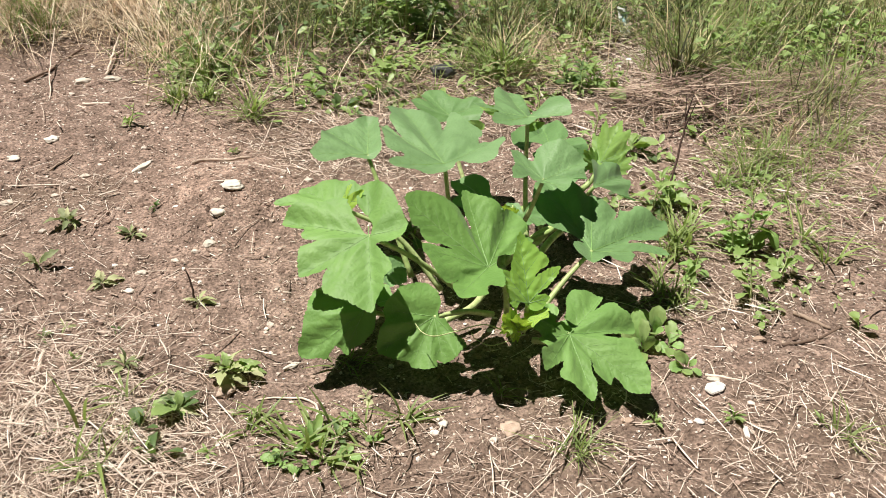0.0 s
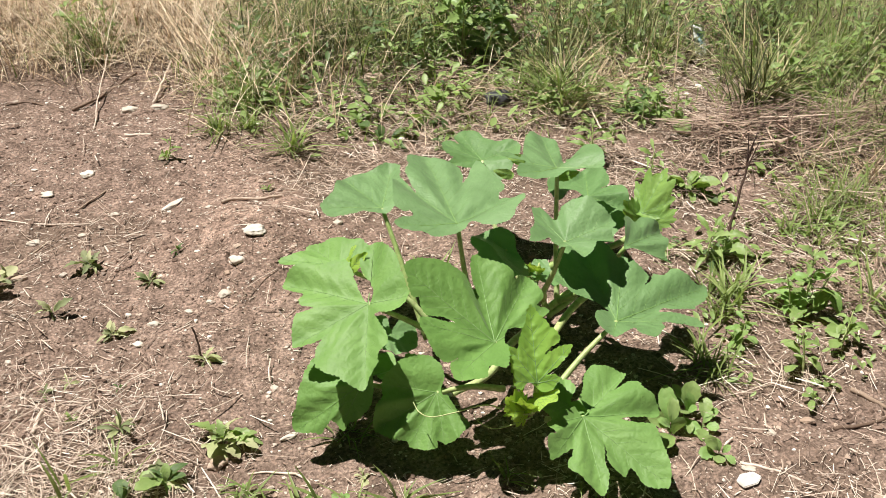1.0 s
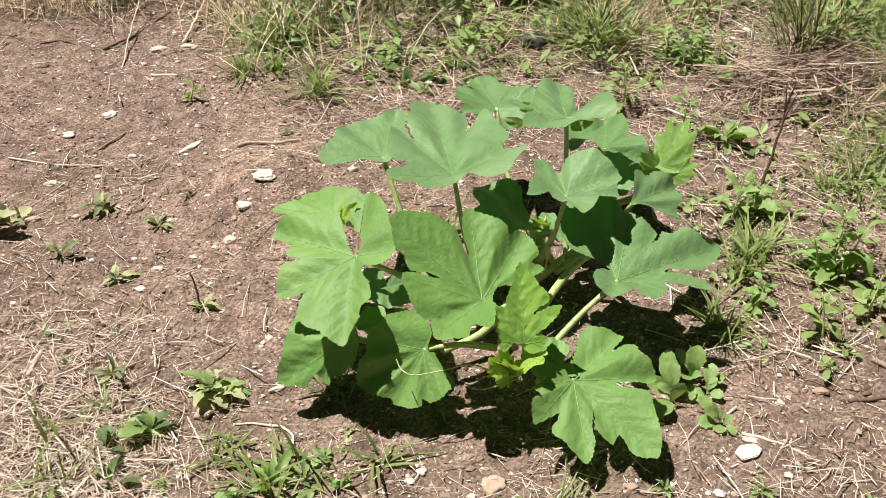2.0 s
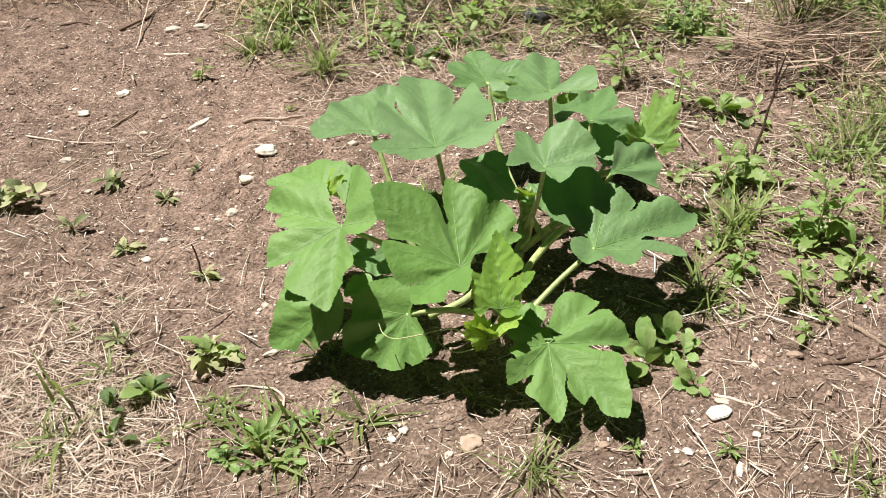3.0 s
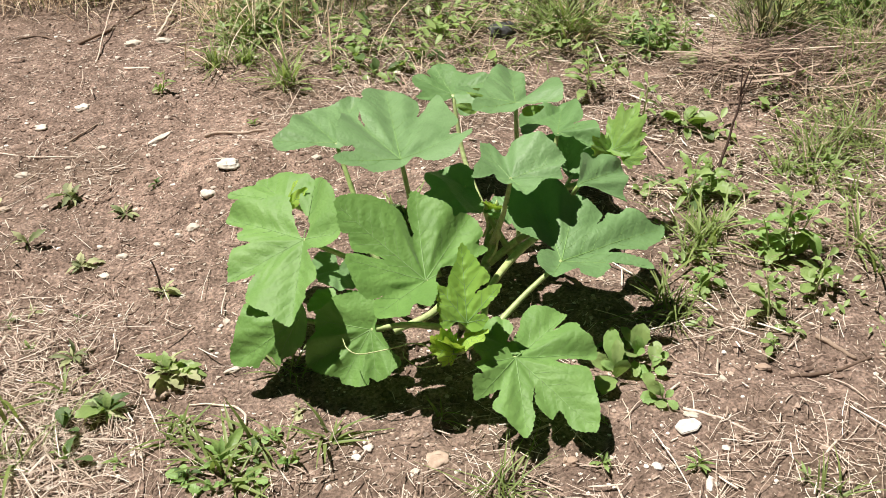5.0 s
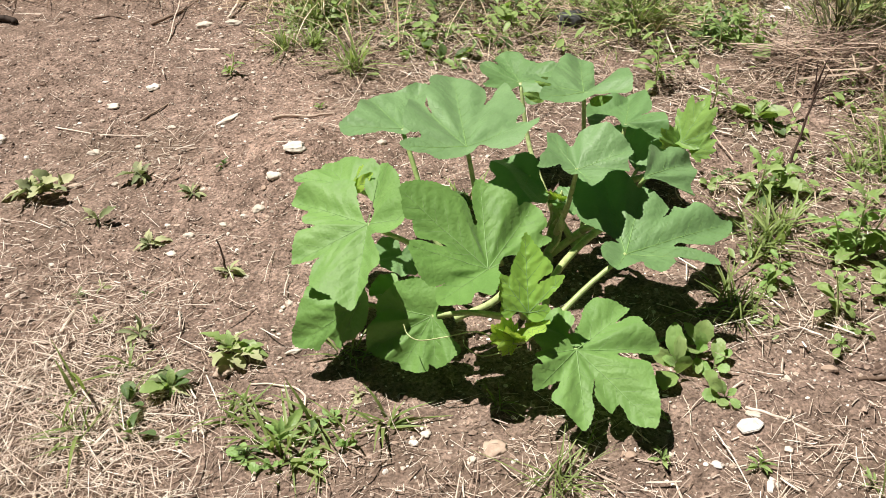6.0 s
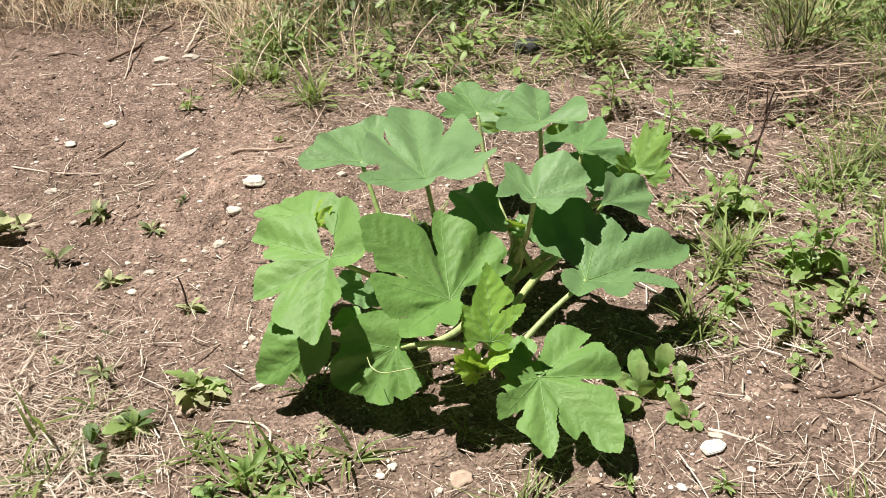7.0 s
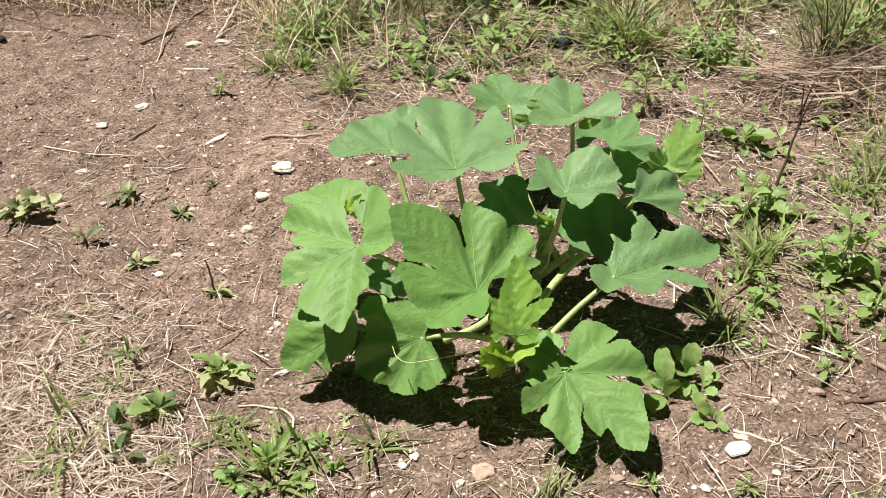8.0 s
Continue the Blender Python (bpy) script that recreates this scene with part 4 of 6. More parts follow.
SMALL_TEXT = "low broad-leaved green weed rooted in bare soil"
for x, y, r, count, colour, shape, lift in (
    (-0.888, 0.607, 0.070, 11, "grey", "jagged", 16), (-0.946, 0.407, 0.060, 9, "grey", "narrow", 38), (-0.727, 0.509, 0.055, 10, "grey", "narrow", 14),
    (-0.792, 0.314, 0.060, 10, "grey", "jagged", 16), (-0.668, 0.627, 0.030, 8, "dark", "jagged", 40), (-0.729, -0.018, 0.058, 13, "grey", "narrow", 26),
    (-0.625, -0.185, 0.062, 11, "grey", "jagged", 36), (-0.832, 0.023, 0.034, 8, "green", "narrow", 30), (-0.750, 0.116, 0.022, 7, "dark", "narrow", 40),
    (-0.623, 1.336, 0.042, 7, "green", "round", 34), (-0.441, 0.925, 0.034, 8, "green", "jagged", 40), (-0.865, 0.152, 0.032, 8, "pale", "narrow", 16),
    (-0.560, -0.336, 0.036, 9, "green", "narrow", 30), (-0.753, 1.151, 0.045, 5, "green", "narrow", 50), (-0.678, -0.295, 0.03, 7, "green", "jagged", 28),
    (-0.502, -0.204, 0.028, 7, "green", "narrow", 30), (-0.464, -0.227, 0.034, 6, "green", "narrow", 45),
):
    rosette(x, y, r, count, colour, shape, lift, SMALL_TEXT, extra="pale" if colour == "grey" else None)
rosette(-1.150, 0.535, 0.110, 13, "pale", "jagged", 30, "large ragged dull green weed on bare soil", extra="grey")
rosette(-1.110, 0.560, 0.095, 6, "pale", "round", 55, "ragged dull green weed with upright pale leaves", extra="grey")
rosette(-0.912, 0.121, 0.036, 8, "grey", "narrow", 20, SMALL_TEXT)
rosette(-0.567, 0.173, 0.052, 11, "pale", "narrow", 14, "wilting pale weed beside a dry brown stem")
BLEACHED, DULL = "pale bleached weed with one wide drooping leaf", "large dull green weed leaves over straw"
rosette(-0.510, -0.090, 0.078, 17, "pale", "jagged", 26, BLEACHED, extra="green")
rosette(-0.535, -0.100, 0.072, 3, "pale", "round", 12, "wide pale weed leaves lying on the soil")
rosette(-0.690, -0.236, 0.075, 4, "dark", "round", 22, DULL)
rosette(-0.657, -0.320, 0.080, 4, "dark", "round", 24, DULL, extra="grey")
rosette(-0.615, -0.190, 0.075, 11, "green", "round", 48, "upright broad-leaved green weed over straw", extra="dark")
rosette(-0.370, -0.340, 0.080, 9, "green", "narrow", 30, "sprawling narrow-leaved green weed on soil", extra="bright")
rosette(-0.310, -0.330, 0.070, 9, "green", "narrow", 36, "sprawling narrow-leaved green weed on soil", extra="dark")
rosette(-0.430, -0.390, 0.050, 9, "bright", "round", 34, "small bright green weed on soil")
rosette(-0.232, -0.220, 0.030, 9, "pale", "round", 34, "small pale green seedling on soil")
# Dark leaf colour puts the shade beneath the squash into this weed.
rosette(-0.010, 0.400, 0.070, 8, "dark", "round", 34, "green weed under the squash leaves, coloured dark for shade")
# The leafy cluster at the squash's edge and the weeds to its far side.
EDGE_WEEDS_NEAR = [
    (0.430, -0.101, 0.060, 5, "dark", "disc", 45),
    (0.340, -0.400, 0.032, 11, "green", "narrow", 26),
    (0.744, -0.111, 0.046, 9, "green", "round", 16),
    (0.511, -0.418, 0.048, 12, "green", "narrow", 26),
    (0.359, -0.303, 0.03, 7, "green", "narrow", 30),
]
SPOON_WEEDS = [
    ((0.404, -0.180), [(-0.04, -0.053, 0.035, 1.25), (0.007, -0.027, 0.05, 1.5), (-0.035, -0.048, 0.012, 1.0), (-0.044, 0.005, 0.055, 0.9), (-0.02, -0.006, 0.05, 0.8), (-0.008, 0.043, 0.085, 1.1), (0.002, 0.018, 0.075, 0.7)]),
    ((0.452, -0.121), [(-0.024, -0.026, 0.05, 1.2), (0.005, -0.018, 0.06, 0.9), (0.007, -0.027, 0.045, 1.0), (0.013, 0.009, 0.075, 1.1), (-0.012, 0.006, 0.075, 0.8), (0.009, -0.062, 0.012, 0.9), (-0.009, -0.057, 0.02, 0.7)]),
    ((0.480, -0.159), [(0.012, 0.029, 0.05, 0.9), (0.017, -0.023, 0.025, 1.0), (0.015, 0.006, 0.035, 1.0), (-0.018, -0.045, 0.02, 0.9), (0.032, 0.018, 0.035, 0.7)]),
    ((0.485, -0.248), [(-0.014, -0.025, 0.012, 1.1), (-0.04, -0.007, 0.02, 1.1), (-0.01, 0.006, 0.035, 0.8), (-0.029, 0.003, 0.045, 0.8), (0.018, -0.027, 0.012, 1.0), (0.014, -0.003, 0.025, 0.8)]),
]
for (x, y), tips in SPOON_WEEDS:
    weed = stand("weed", x, y)
    for k, (u, v, w, wide) in enumerate(tips):
        long = Vector((u, v, w)).length * 1.08
        turn = aim((0, 0, 0), (u, v, w), (0.3 * math.sin(2.1 * k) - 0.1, -0.35 + 0.2 * math.cos(3.3 * k), 0.9))
        under("leaf", WEEDS["bright" if k % 3 else "green"]["disc"][k % 3], weed, pose(0, 0, 0.002, *turn) @ Matrix.Diagonal((0.88 * long * wide * (0.055 / long) ** 0.5, long, long, 1)))
    tagged(weed, "spoon-leaved bright green weed at the squash's edge", "weed", "broad-leaved weeds round the squash")
EDGE_WEEDS_BESIDE = [
    (0.661, 1.193, 0.085, 8, "green", "round", 32),
    (0.801, 1.264, 0.110, 10, "green", "round", 38),
    (0.741, 1.303, 0.095, 9, "dark", "round", 40),
    (0.861, 1.224, 0.095, 8, "green", "round", 34),
]
EDGE_WEEDS_BEYOND = [
    (-0.275, -0.286, 0.035, 8, "bright", "disc", 45),
    (-0.304, -0.393, 0.035, 8, "bright", "disc", 35),
    (-0.243, -0.363, 0.03, 8, "bright", "disc", 40),
    (-0.374, -0.408, 0.032, 7, "bright", "disc", 40),
    (-0.424, -0.377, 0.04, 8, "dark", "round", 30),
    (-0.347, -0.283, 0.03, 8, "dark", "narrow", 30),
    (0.986, -0.151, 0.06, 5, "green", "round", 40),
    (0.704, -0.453, 0.04, 6, "green", "narrow", 40),
]
EDGE_WEEDS_STRAW = [
    (0.785, 0.833, 0.095, 11, "green", "round", 38), (0.815, 0.825, 0.080, 9, "dark", "round", 34), (1.028, 0.907, 0.048, 8, "green", "round", 30),
    (0.595, 0.508, 0.052, 8, "green", "round", 28), (0.640, 0.560, 0.040, 7, "dark", "round", 25), (0.795, 0.505, 0.105, 8, "green", "jagged", 24),
    (0.735, 0.470, 0.075, 9, "dark", "jagged", 34), (0.641, 0.084, 0.062, 10, "green", "round", 40), (0.872, 0.195, 0.105, 6, "green", "round", 22),
    (0.935, 0.240, 0.080, 5, "dark", "round", 20), (0.795, -0.058, 0.050, 4, "green", "round", 6),
    (0.690, 0.150, 0.045, 7, "green", "jagged", 40),
]
for x, y, r, count, colour, shape, lift in EDGE_WEEDS_STRAW + EDGE_WEEDS_NEAR + EDGE_WEEDS_BESIDE + EDGE_WEEDS_BEYOND:
    rosette(x, y, r, count, colour, shape, lift, "broad-leaved green weed among dry straw", "broad-leaved weeds round the squash")
for x, y, r in ((-0.160, 1.323, 0.075), (-0.070, 1.383, 0.08), (0.000, 1.270, 0.075), (-0.100, 1.204, 0.062), (0.060, 1.320, 0.08), (0.110, 1.241, 0.066), (0.180, 1.250, 0.05), (-0.250, 1.370, 0.075), (-0.330, 1.462, 0.07), (-0.040, 1.157, 0.05), (0.100, 1.165, 0.055), (-0.200, 1.225, 0.05)):
    rosette(x, y, r, 9, "green", "round", 34, "spreading green weed behind the squash", "weeds behind the squash", "dark")
LEAFY, SHORT, THIN = "leafy upright green weed with toothed leaves", "short upright green weed with broad leaves", "narrow-leaved upright weed in the straw"
tall_weed(0.865, 0.212, 0.17, 0.090, 13, "green", "jagged", LEAFY, (0.012, 0.03))
tall_weed(0.885, 0.225, 0.12, 0.095, 8, "bright", "round", LEAFY, (0.05, 0.01))
tall_weed(0.842, 0.222, 0.12, 0.085, 8, "bright", "jagged", LEAFY, (-0.035, 0.0))
tall_weed(0.895, 0.070, 0.09, 0.068, 11, "green", "round", SHORT, (0.02, 0.02))
tall_weed(0.765, -0.019, 0.12, 0.062, 10, "green", "round", SHORT, (-0.02, 0.02))
tall_weed(0.655, 0.092, 0.07, 0.055, 9, "bright", "round", SHORT, (0.01, 0.01))
tall_weed(0.706, 0.466, 0.11, 0.095, 11, "green", "narrow", THIN, (0.01, 0.0))
tall_weed(0.768, 0.490, 0.09, 0.085, 10, "green", "jagged", THIN, (0.0, 0.02))
for n, (x, y) in enumerate(((0.761, 1.244), (0.821, 1.282), (0.871, 1.243), (0.800, 1.331), (0.721, 1.306))):
    tall_weed(x, y, 0.09 + 0.02 * (n % 3), 0.058, 18, "dark" if n == 3 else "green", "jagged" if n % 2 else "narrow", "leafy low green weed before the grass")
tall_weed(0.535, 1.026, 0.14, 0.075, 16, "green", "narrow", "narrow-leaved upright weed in the straw", (0.0, 0.01))
tall_weed(0.666, 0.862, 0.13, 0.07, 14, "green", "narrow", "narrow-leaved upright weed in the straw", (0.01, 0.0))
tall_weed(-0.753, 1.151, 0.07, 0.05, 5, "green", "narrow", "thin seedling on bare soil", (0.02, 0.02))
tall_weed(-0.420, 1.448, 0.09, 0.075, 14, "green", "narrow", "leafy weed at the edge of the grass", (0.0, 0.0))
tall_weed(-0.554, 1.641, 0.10, 0.08, 14, "green", "narrow", "leafy weed at the edge of the grass", (0.0, 0.0))
tall_weed(-0.330, 1.798, 0.14, 0.08, 20, "green", "jagged", "leafy weed at the edge of the grass", (0.0, 0.0))

TUFTS_NEAR = [
    (-0.340, -0.340, 0.18, 0.12, 11, 0.011, 0.9),
    (-0.405, -0.310, 0.14, 0.10, 8, 0.009, 0.9),
    (-0.275, -0.345, 0.14, 0.11, 9, 0.008, 0.9),
    (-0.335, -0.415, 0.16, 0.11, 10, 0.009, 0.9),
    (-0.175, -0.300, 0.05, 0.11, 8, 0.0095, 0.7),
    (0.048, -0.264, 0.03, 0.07, 16, 0.004, 0.3),
    (0.145, -0.455, 0.09, 0.13, 34, 0.0045, 0.7),
    (-0.255, -0.105, 0.09, 0.09, 22, 0.006, 0.6),
    (-0.770, -0.320, 0.10, 0.12, 12, 0.006, 0.7),
    (-0.700, -0.210, 0.08, 0.10, 10, 0.005, 0.7),
    (-0.565, 1.500, 0.14, 0.17, 40, 0.006, 0.4),
]
TUFTS_BESIDE = [
    (-0.604, 1.328, 0.11, 0.15, 40, 0.007, 0.4),
    (-0.382, 1.175, 0.08, 0.13, 34, 0.005, 0.5),
    (-0.460, 1.558, 0.14, 0.17, 46, 0.006, 0.4),
    (0.735, -0.492, 0.08, 0.10, 26, 0.005, 0.5),
    (0.553, 0.039, 0.10, 0.13, 30, 0.007, 0.8),
    (0.654, 0.221, 0.08, 0.14, 22, 0.007, 0.4),
    (0.656, 0.318, 0.08, 0.13, 22, 0.006, 0.4),
    (1.090, 0.662, 0.14, 0.17, 44, 0.006, 0.4),
    (1.230, 0.710, 0.14, 0.17, 44, 0.006, 0.4),
    (0.563, -0.012, 0.09, 0.11, 24, 0.006, 0.9),
    (1.132, 0.441, 0.10, 0.12, 30, 0.005, 0.5),
    (0.726, 0.317, 0.06, 0.12, 18, 0.007, 0.3),
]
TUFTS_CORNER = [
    (-0.800, -0.196, 0.06, 0.20, 6, 0.011, 0.9),
    (-0.730, -0.120, 0.05, 0.13, 7, 0.011, 0.8),
    (-0.793, -0.302, 0.08, 0.15, 8, 0.010, 0.7),
    (-0.478, -0.281, 0.03, 0.09, 6, 0.010, 0.4),
    (-0.457, -0.235, 0.04, 0.08, 9, 0.010, 0.4),
    (-0.374, -0.350, 0.12, 0.13, 9, 0.013, 0.8),
    (-0.320, -0.300, 0.10, 0.12, 7, 0.012, 0.8),
    (-0.161, -0.308, 0.03, 0.11, 7, 0.009, 0.8),
    (-0.010, 0.420, 0.06, 0.14, 12, 0.010, 0.6),
    (-0.060, 0.440, 0.05, 0.11, 9, 0.009, 0.6),
]
TUFTS_BEYOND = [
    (-0.500, 1.323, 0.10, 0.12, 34, 0.005, 0.5),
    (0.691, 0.249, 0.09, 0.17, 20, 0.010, 0.7),
    (0.720, 0.285, 0.07, 0.15, 14, 0.009, 0.7),
    (1.048, 0.225, 0.06, 0.18, 12, 0.010, 0.6),
    (1.075, 0.130, 0.06, 0.13, 12, 0.010, 0.4),
    (1.059, 0.543, 0.12, 0.16, 26, 0.008, 0.4),
    (1.110, 0.600, 0.12, 0.15, 26, 0.007, 0.5),
    (0.990, 0.580, 0.08, 0.14, 16, 0.009, 0.4),
    (1.217, 0.775, 0.16, 0.20, 34, 0.006, 0.9),
    (1.300, 0.700, 0.16, 0.20, 34, 0.006, 0.9),
    (-0.365, 1.177, 0.06, 0.17, 20, 0.012, 0.3),
    (-0.534, 1.545, 0.10, 0.18, 26, 0.013, 0.35),
    (-0.490, 1.490, 0.08, 0.15, 18, 0.012, 0.4),
    (-0.514, 1.336, 0.05, 0.09, 14, 0.012, 0.4),
    (0.240, 1.330, 0.10, 0.12, 26, 0.006, 0.6),
]
for n, (x, y, spread, tall, count, wide, flat) in enumerate(TUFTS_NEAR + TUFTS_BESIDE + TUFTS_BEYOND + TUFTS_CORNER):
    tuft(x, y, spread, tall, count, wide, GRASS_BROAD if y > 0.1 and wide > 0.0075 else GRASS, 100 + n, "small tuft of green grass in the soil", flat)


FOUNTAIN, STIFF, SLUMPED, ROUGH = "fountain-like clump of light green grass", "stiff clump of tall dark weed stems", "slumped clump of dry brown grass", "tall clump of rough green grass"
CLUMPS_NEAR = [
    (0.505, 1.400, 0.12, 0.24, 60, 0.0100, 0.45, GRASS_BROAD, FOUNTAIN),
    (0.545, 1.445, 0.13, 0.32, 64, 0.0085, 0.35, GRASS, FOUNTAIN),
    (0.480, 1.470, 0.12, 0.24, 44, 0.0095, 0.45, GRASS_BROAD, FOUNTAIN),
    (0.550, 1.540, 0.16, 0.34, 80, 0.0075, 0.25, GRASS_OLIVE, FOUNTAIN),
    (0.590, 1.420, 0.13, 0.24, 46, 0.0065, 0.55, GRASS_DRY, SLUMPED),
    (0.540, 1.370, 0.12, 0.17, 30, 0.0070, 0.90, GRASS_DRY, SLUMPED),
    (0.640, 1.420, 0.12, 0.17, 46, 0.0050, 0.8, GRASS_DRY, SLUMPED),
    (1.115, 1.245, 0.12, 0.34, 44, 0.0070, 0.03, GRASS_DARK, STIFF),
    (1.190, 1.300, 0.14, 0.38, 64, 0.0075, 0.08, GRASS_OLIVE, STIFF),
    (1.270, 1.400, 0.18, 0.42, 60, 0.0050, 0.05, GRASS_OLIVE, STIFF),
    (-0.220, 1.890, 0.24, 0.36, 100, 0.0046, 0.1, GRASS_DARK, STIFF),
    (-0.360, 1.960, 0.26, 0.38, 80, 0.0044, 0.1, GRASS_OLIVE, STIFF),
    (0.000, 2.020, 0.30, 0.40, 100, 0.0046, 0.2, GRASS_OLIVE, ROUGH),
    (0.720, 1.980, 0.34, 0.40, 120, 0.0048, 0.3, GRASS_OLIVE, ROUGH),
]
CLUMPS_SWATH = [
    (1.360, 1.200, 0.16, 0.26, 40, 0.0050, 0.9, GRASS, "leaning clump of grass in straw"),
    (1.500, 1.260, 0.18, 0.30, 46, 0.0050, 0.9, GRASS_OLIVE, "leaning clump of grass in straw"),
    (1.280, 1.000, 0.16, 0.24, 36, 0.0050, 1.0, GRASS, "leaning clump of grass in straw"),
    (1.200, 0.900, 0.14, 0.20, 26, 0.0050, 1.0, GRASS_DRY, "leaning clump of dry grass in straw"),
    (1.450, 0.780, 0.18, 0.22, 40, 0.0055, 0.9, GRASS, "leaning clump of grass in straw"),
    (1.250, 0.560, 0.14, 0.18, 24, 0.0060, 0.8, GRASS, "leaning clump of grass in straw"),
    (1.560, 1.050, 0.20, 0.36, 50, 0.0050, 0.35, GRASS_OLIVE, ROUGH),
    (1.700, 1.150, 0.22, 0.38, 56, 0.0050, 0.3, GRASS, ROUGH),
    (1.480, 1.380, 0.20, 0.36, 50, 0.0050, 0.3, GRASS_OLIVE, ROUGH),
]
CLUMPS_BESIDE = [
    (0.880, 1.640, 0.16, 0.18, 80, 0.0036, 0.9, GRASS_DRY, SLUMPED),
    (0.800, 1.560, 0.18, 0.17, 80, 0.0034, 0.9, GRASS_DRY, SLUMPED),
    (0.740, 1.700, 0.22, 0.24, 90, 0.0036, 0.8, GRASS_DRY, SLUMPED),
    (1.560, 1.700, 0.34, 0.38, 110, 0.0050, 0.25, GRASS, ROUGH),
    (1.900, 1.780, 0.34, 0.42, 100, 0.0050, 0.2, GRASS_OLIVE, ROUGH),
    (1.430, 1.980, 0.34, 0.45, 100, 0.0050, 0.15, GRASS_DARK, STIFF),
    (-1.105, 2.010, 0.22, 0.28, 90, 0.0055, 0.25, GRASS, "green clump of grass among dry stems"),
    (-0.534, 1.575, 0.14, 0.18, 46, 0.0065, 0.4, GRASS, "green clump of grass among dry stems"),
    (1.420, 1.080, 0.22, 0.24, 70, 0.0046, 0.7, GRASS, "leaning clump of grass in straw"),
    (1.560, 0.930, 0.22, 0.22, 60, 0.0046, 0.7, GRASS_OLIVE, "leaning clump of grass in straw"),
    (1.340, 0.850, 0.2, 0.2, 50, 0.0046, 0.7, GRASS_DRY, "leaning clump of dry grass in straw"),
]
for n, (x, y, spread, tall, count, wide, flat, mat, text) in enumerate(CLUMPS_NEAR + CLUMPS_BESIDE + CLUMPS_SWATH):
    tuft(x, y, spread, tall, count, wide, mat, 300 + n, text, flat)
for n, (x, y) in enumerate(((0.220, 1.919), (0.300, 1.967), (0.380, 1.900), (0.300, 2.059), (0.180, 2.039), (0.420, 2.039), (0.260, 1.841), (0.350, 1.817))):
    tall_weed(x, y, 0.30 + 0.03 * (n % 3), 0.105, 24, "dark" if n % 2 else "green", "jagged", "leafy dark green weed in tall grass", (0.02 * (n % 3 - 1), -0.02))
for n, (x, y) in enumerate(((-1.139, 2.041), (-1.186, 2.122), (-1.081, 2.111), (1.500, 1.480), (1.660, 1.601), (1.819, 1.498), (1.421, 1.363), (1.620, 1.301), (1.361, 1.582), (2.052, 1.554), (1.953, 1.355), (1.242, 1.305))):
    tall_weed(x, y, 0.18 + 0.03 * (n % 3), 0.085, 18, "green", "round" if n % 2 else "narrow", "leafy green weed at the grass edge", (0.02 * (n % 3 - 1), 0.0))


# ---- the rough grass beyond ----
def field(rng, count, x0, x1, y0, y1, keep):
    x, y = rng.uniform(x0, x1, count), rng.uniform(y0, y1, count)
    k = rng.uniform(0, 1, count) < keep(x, y)
    return x[k], y[k]


def sward(name, seed, count, box, keep, tall, wide, lean, material, label, segments=4):
    rng = np.random.default_rng(seed)
    x, y = field(rng, count, *box, keep)
    n = len(x)
    roots = np.stack([x, y, ground_z(x, y) - 0.01], 1)
    high = rng.uniform(tall[0], tall[1], n) * (0.6 + 0.8 * ripple(x, y, 0.22, seed))
    v, f = blades(rng, roots, high, rng.uniform(0.5, 1.0, n) * wide, rng.uniform(*lean, n), rng.uniform(0.1, 1.3, n), segments)
    return tagged(fast_mesh(name, v, f, material), label, "grass", kind="stuff")


def open_spot(x, y):
    """Trodden gaps in the grass, where a scrap of plastic stands and round a dark stone."""
    scrap = np.exp(-(((x - 1.07 - 0.35 * (y - 1.6)) / 0.13) ** 2 + ((y - 1.54) / 0.34) ** 2) ** 2)
    boulder = np.exp(-(((x - 0.30) / 0.09) ** 2 + ((y - 1.42) / 0.10) ** 2) ** 2)
    return 1 - np.clip(scrap + boulder, 0, 1)


def sides(x):
    """Thins the near grass out to where the far grass takes over."""
    return step(x + 2.3, 0.12) * step(3.1 - x, 0.12)


def beyond(x, y):
    """The rough grass round and past the near strip, thinning out with distance."""
    out = np.maximum(np.maximum(step(y - 3.15, 0.08), step(-2.25 - x, 0.12)), step(x - 3.05, 0.12))
    return out * step(y - grass_edge(x) - 0.15, 0.1) * step(8.2 - np.hypot(x - 0.3, y - 2), 0.9)


def tall_edge(x):
    """Where the tall grass begins, behind a strip of low weeds and thatch."""
    return grass_edge(x) + 0.08 + 0.30 * step(x + 0.50, 0.06) * step(1.02 - x, 0.08) + 0.10 * (ripple(x, x * 0, 0.17, 29) - 0.5)


def low_strip(x, y):
    """The strip of low growth before the tall grass."""
    return step(y - grass_edge(x) + 0.06, 0.05) * step(tall_edge(x) + 0.10 - y, 0.06) * open_spot(x, y) * sides(x)


def green_part(x, y):
    inside = step(y - tall_edge(x), 0.06)
    dry_left = step(-0.50 - x, 0.12) * (1 - 0.9 * np.exp(-(((x + 1.12) / 0.13) ** 2 + ((y - 2.1) / 0.3) ** 2)))
    clumps = 0.08 + 1.15 * step(ripple(x, y, 0.24, 31) - 0.48, 0.07)
    return inside * (1 - 0.96 * dry_left) * clumps * open_spot(x, y) * sides(x)


def dry_part(x, y):
    inside = step(y - grass_edge(x) - 0.02, 0.05)
    return inside * sides(x) * open_spot(x, y) * (0.05 + 0.95 * step(-0.46 - x, 0.10)) * (0.4 + 0.6 * ripple(x, y, 0.3, 37))


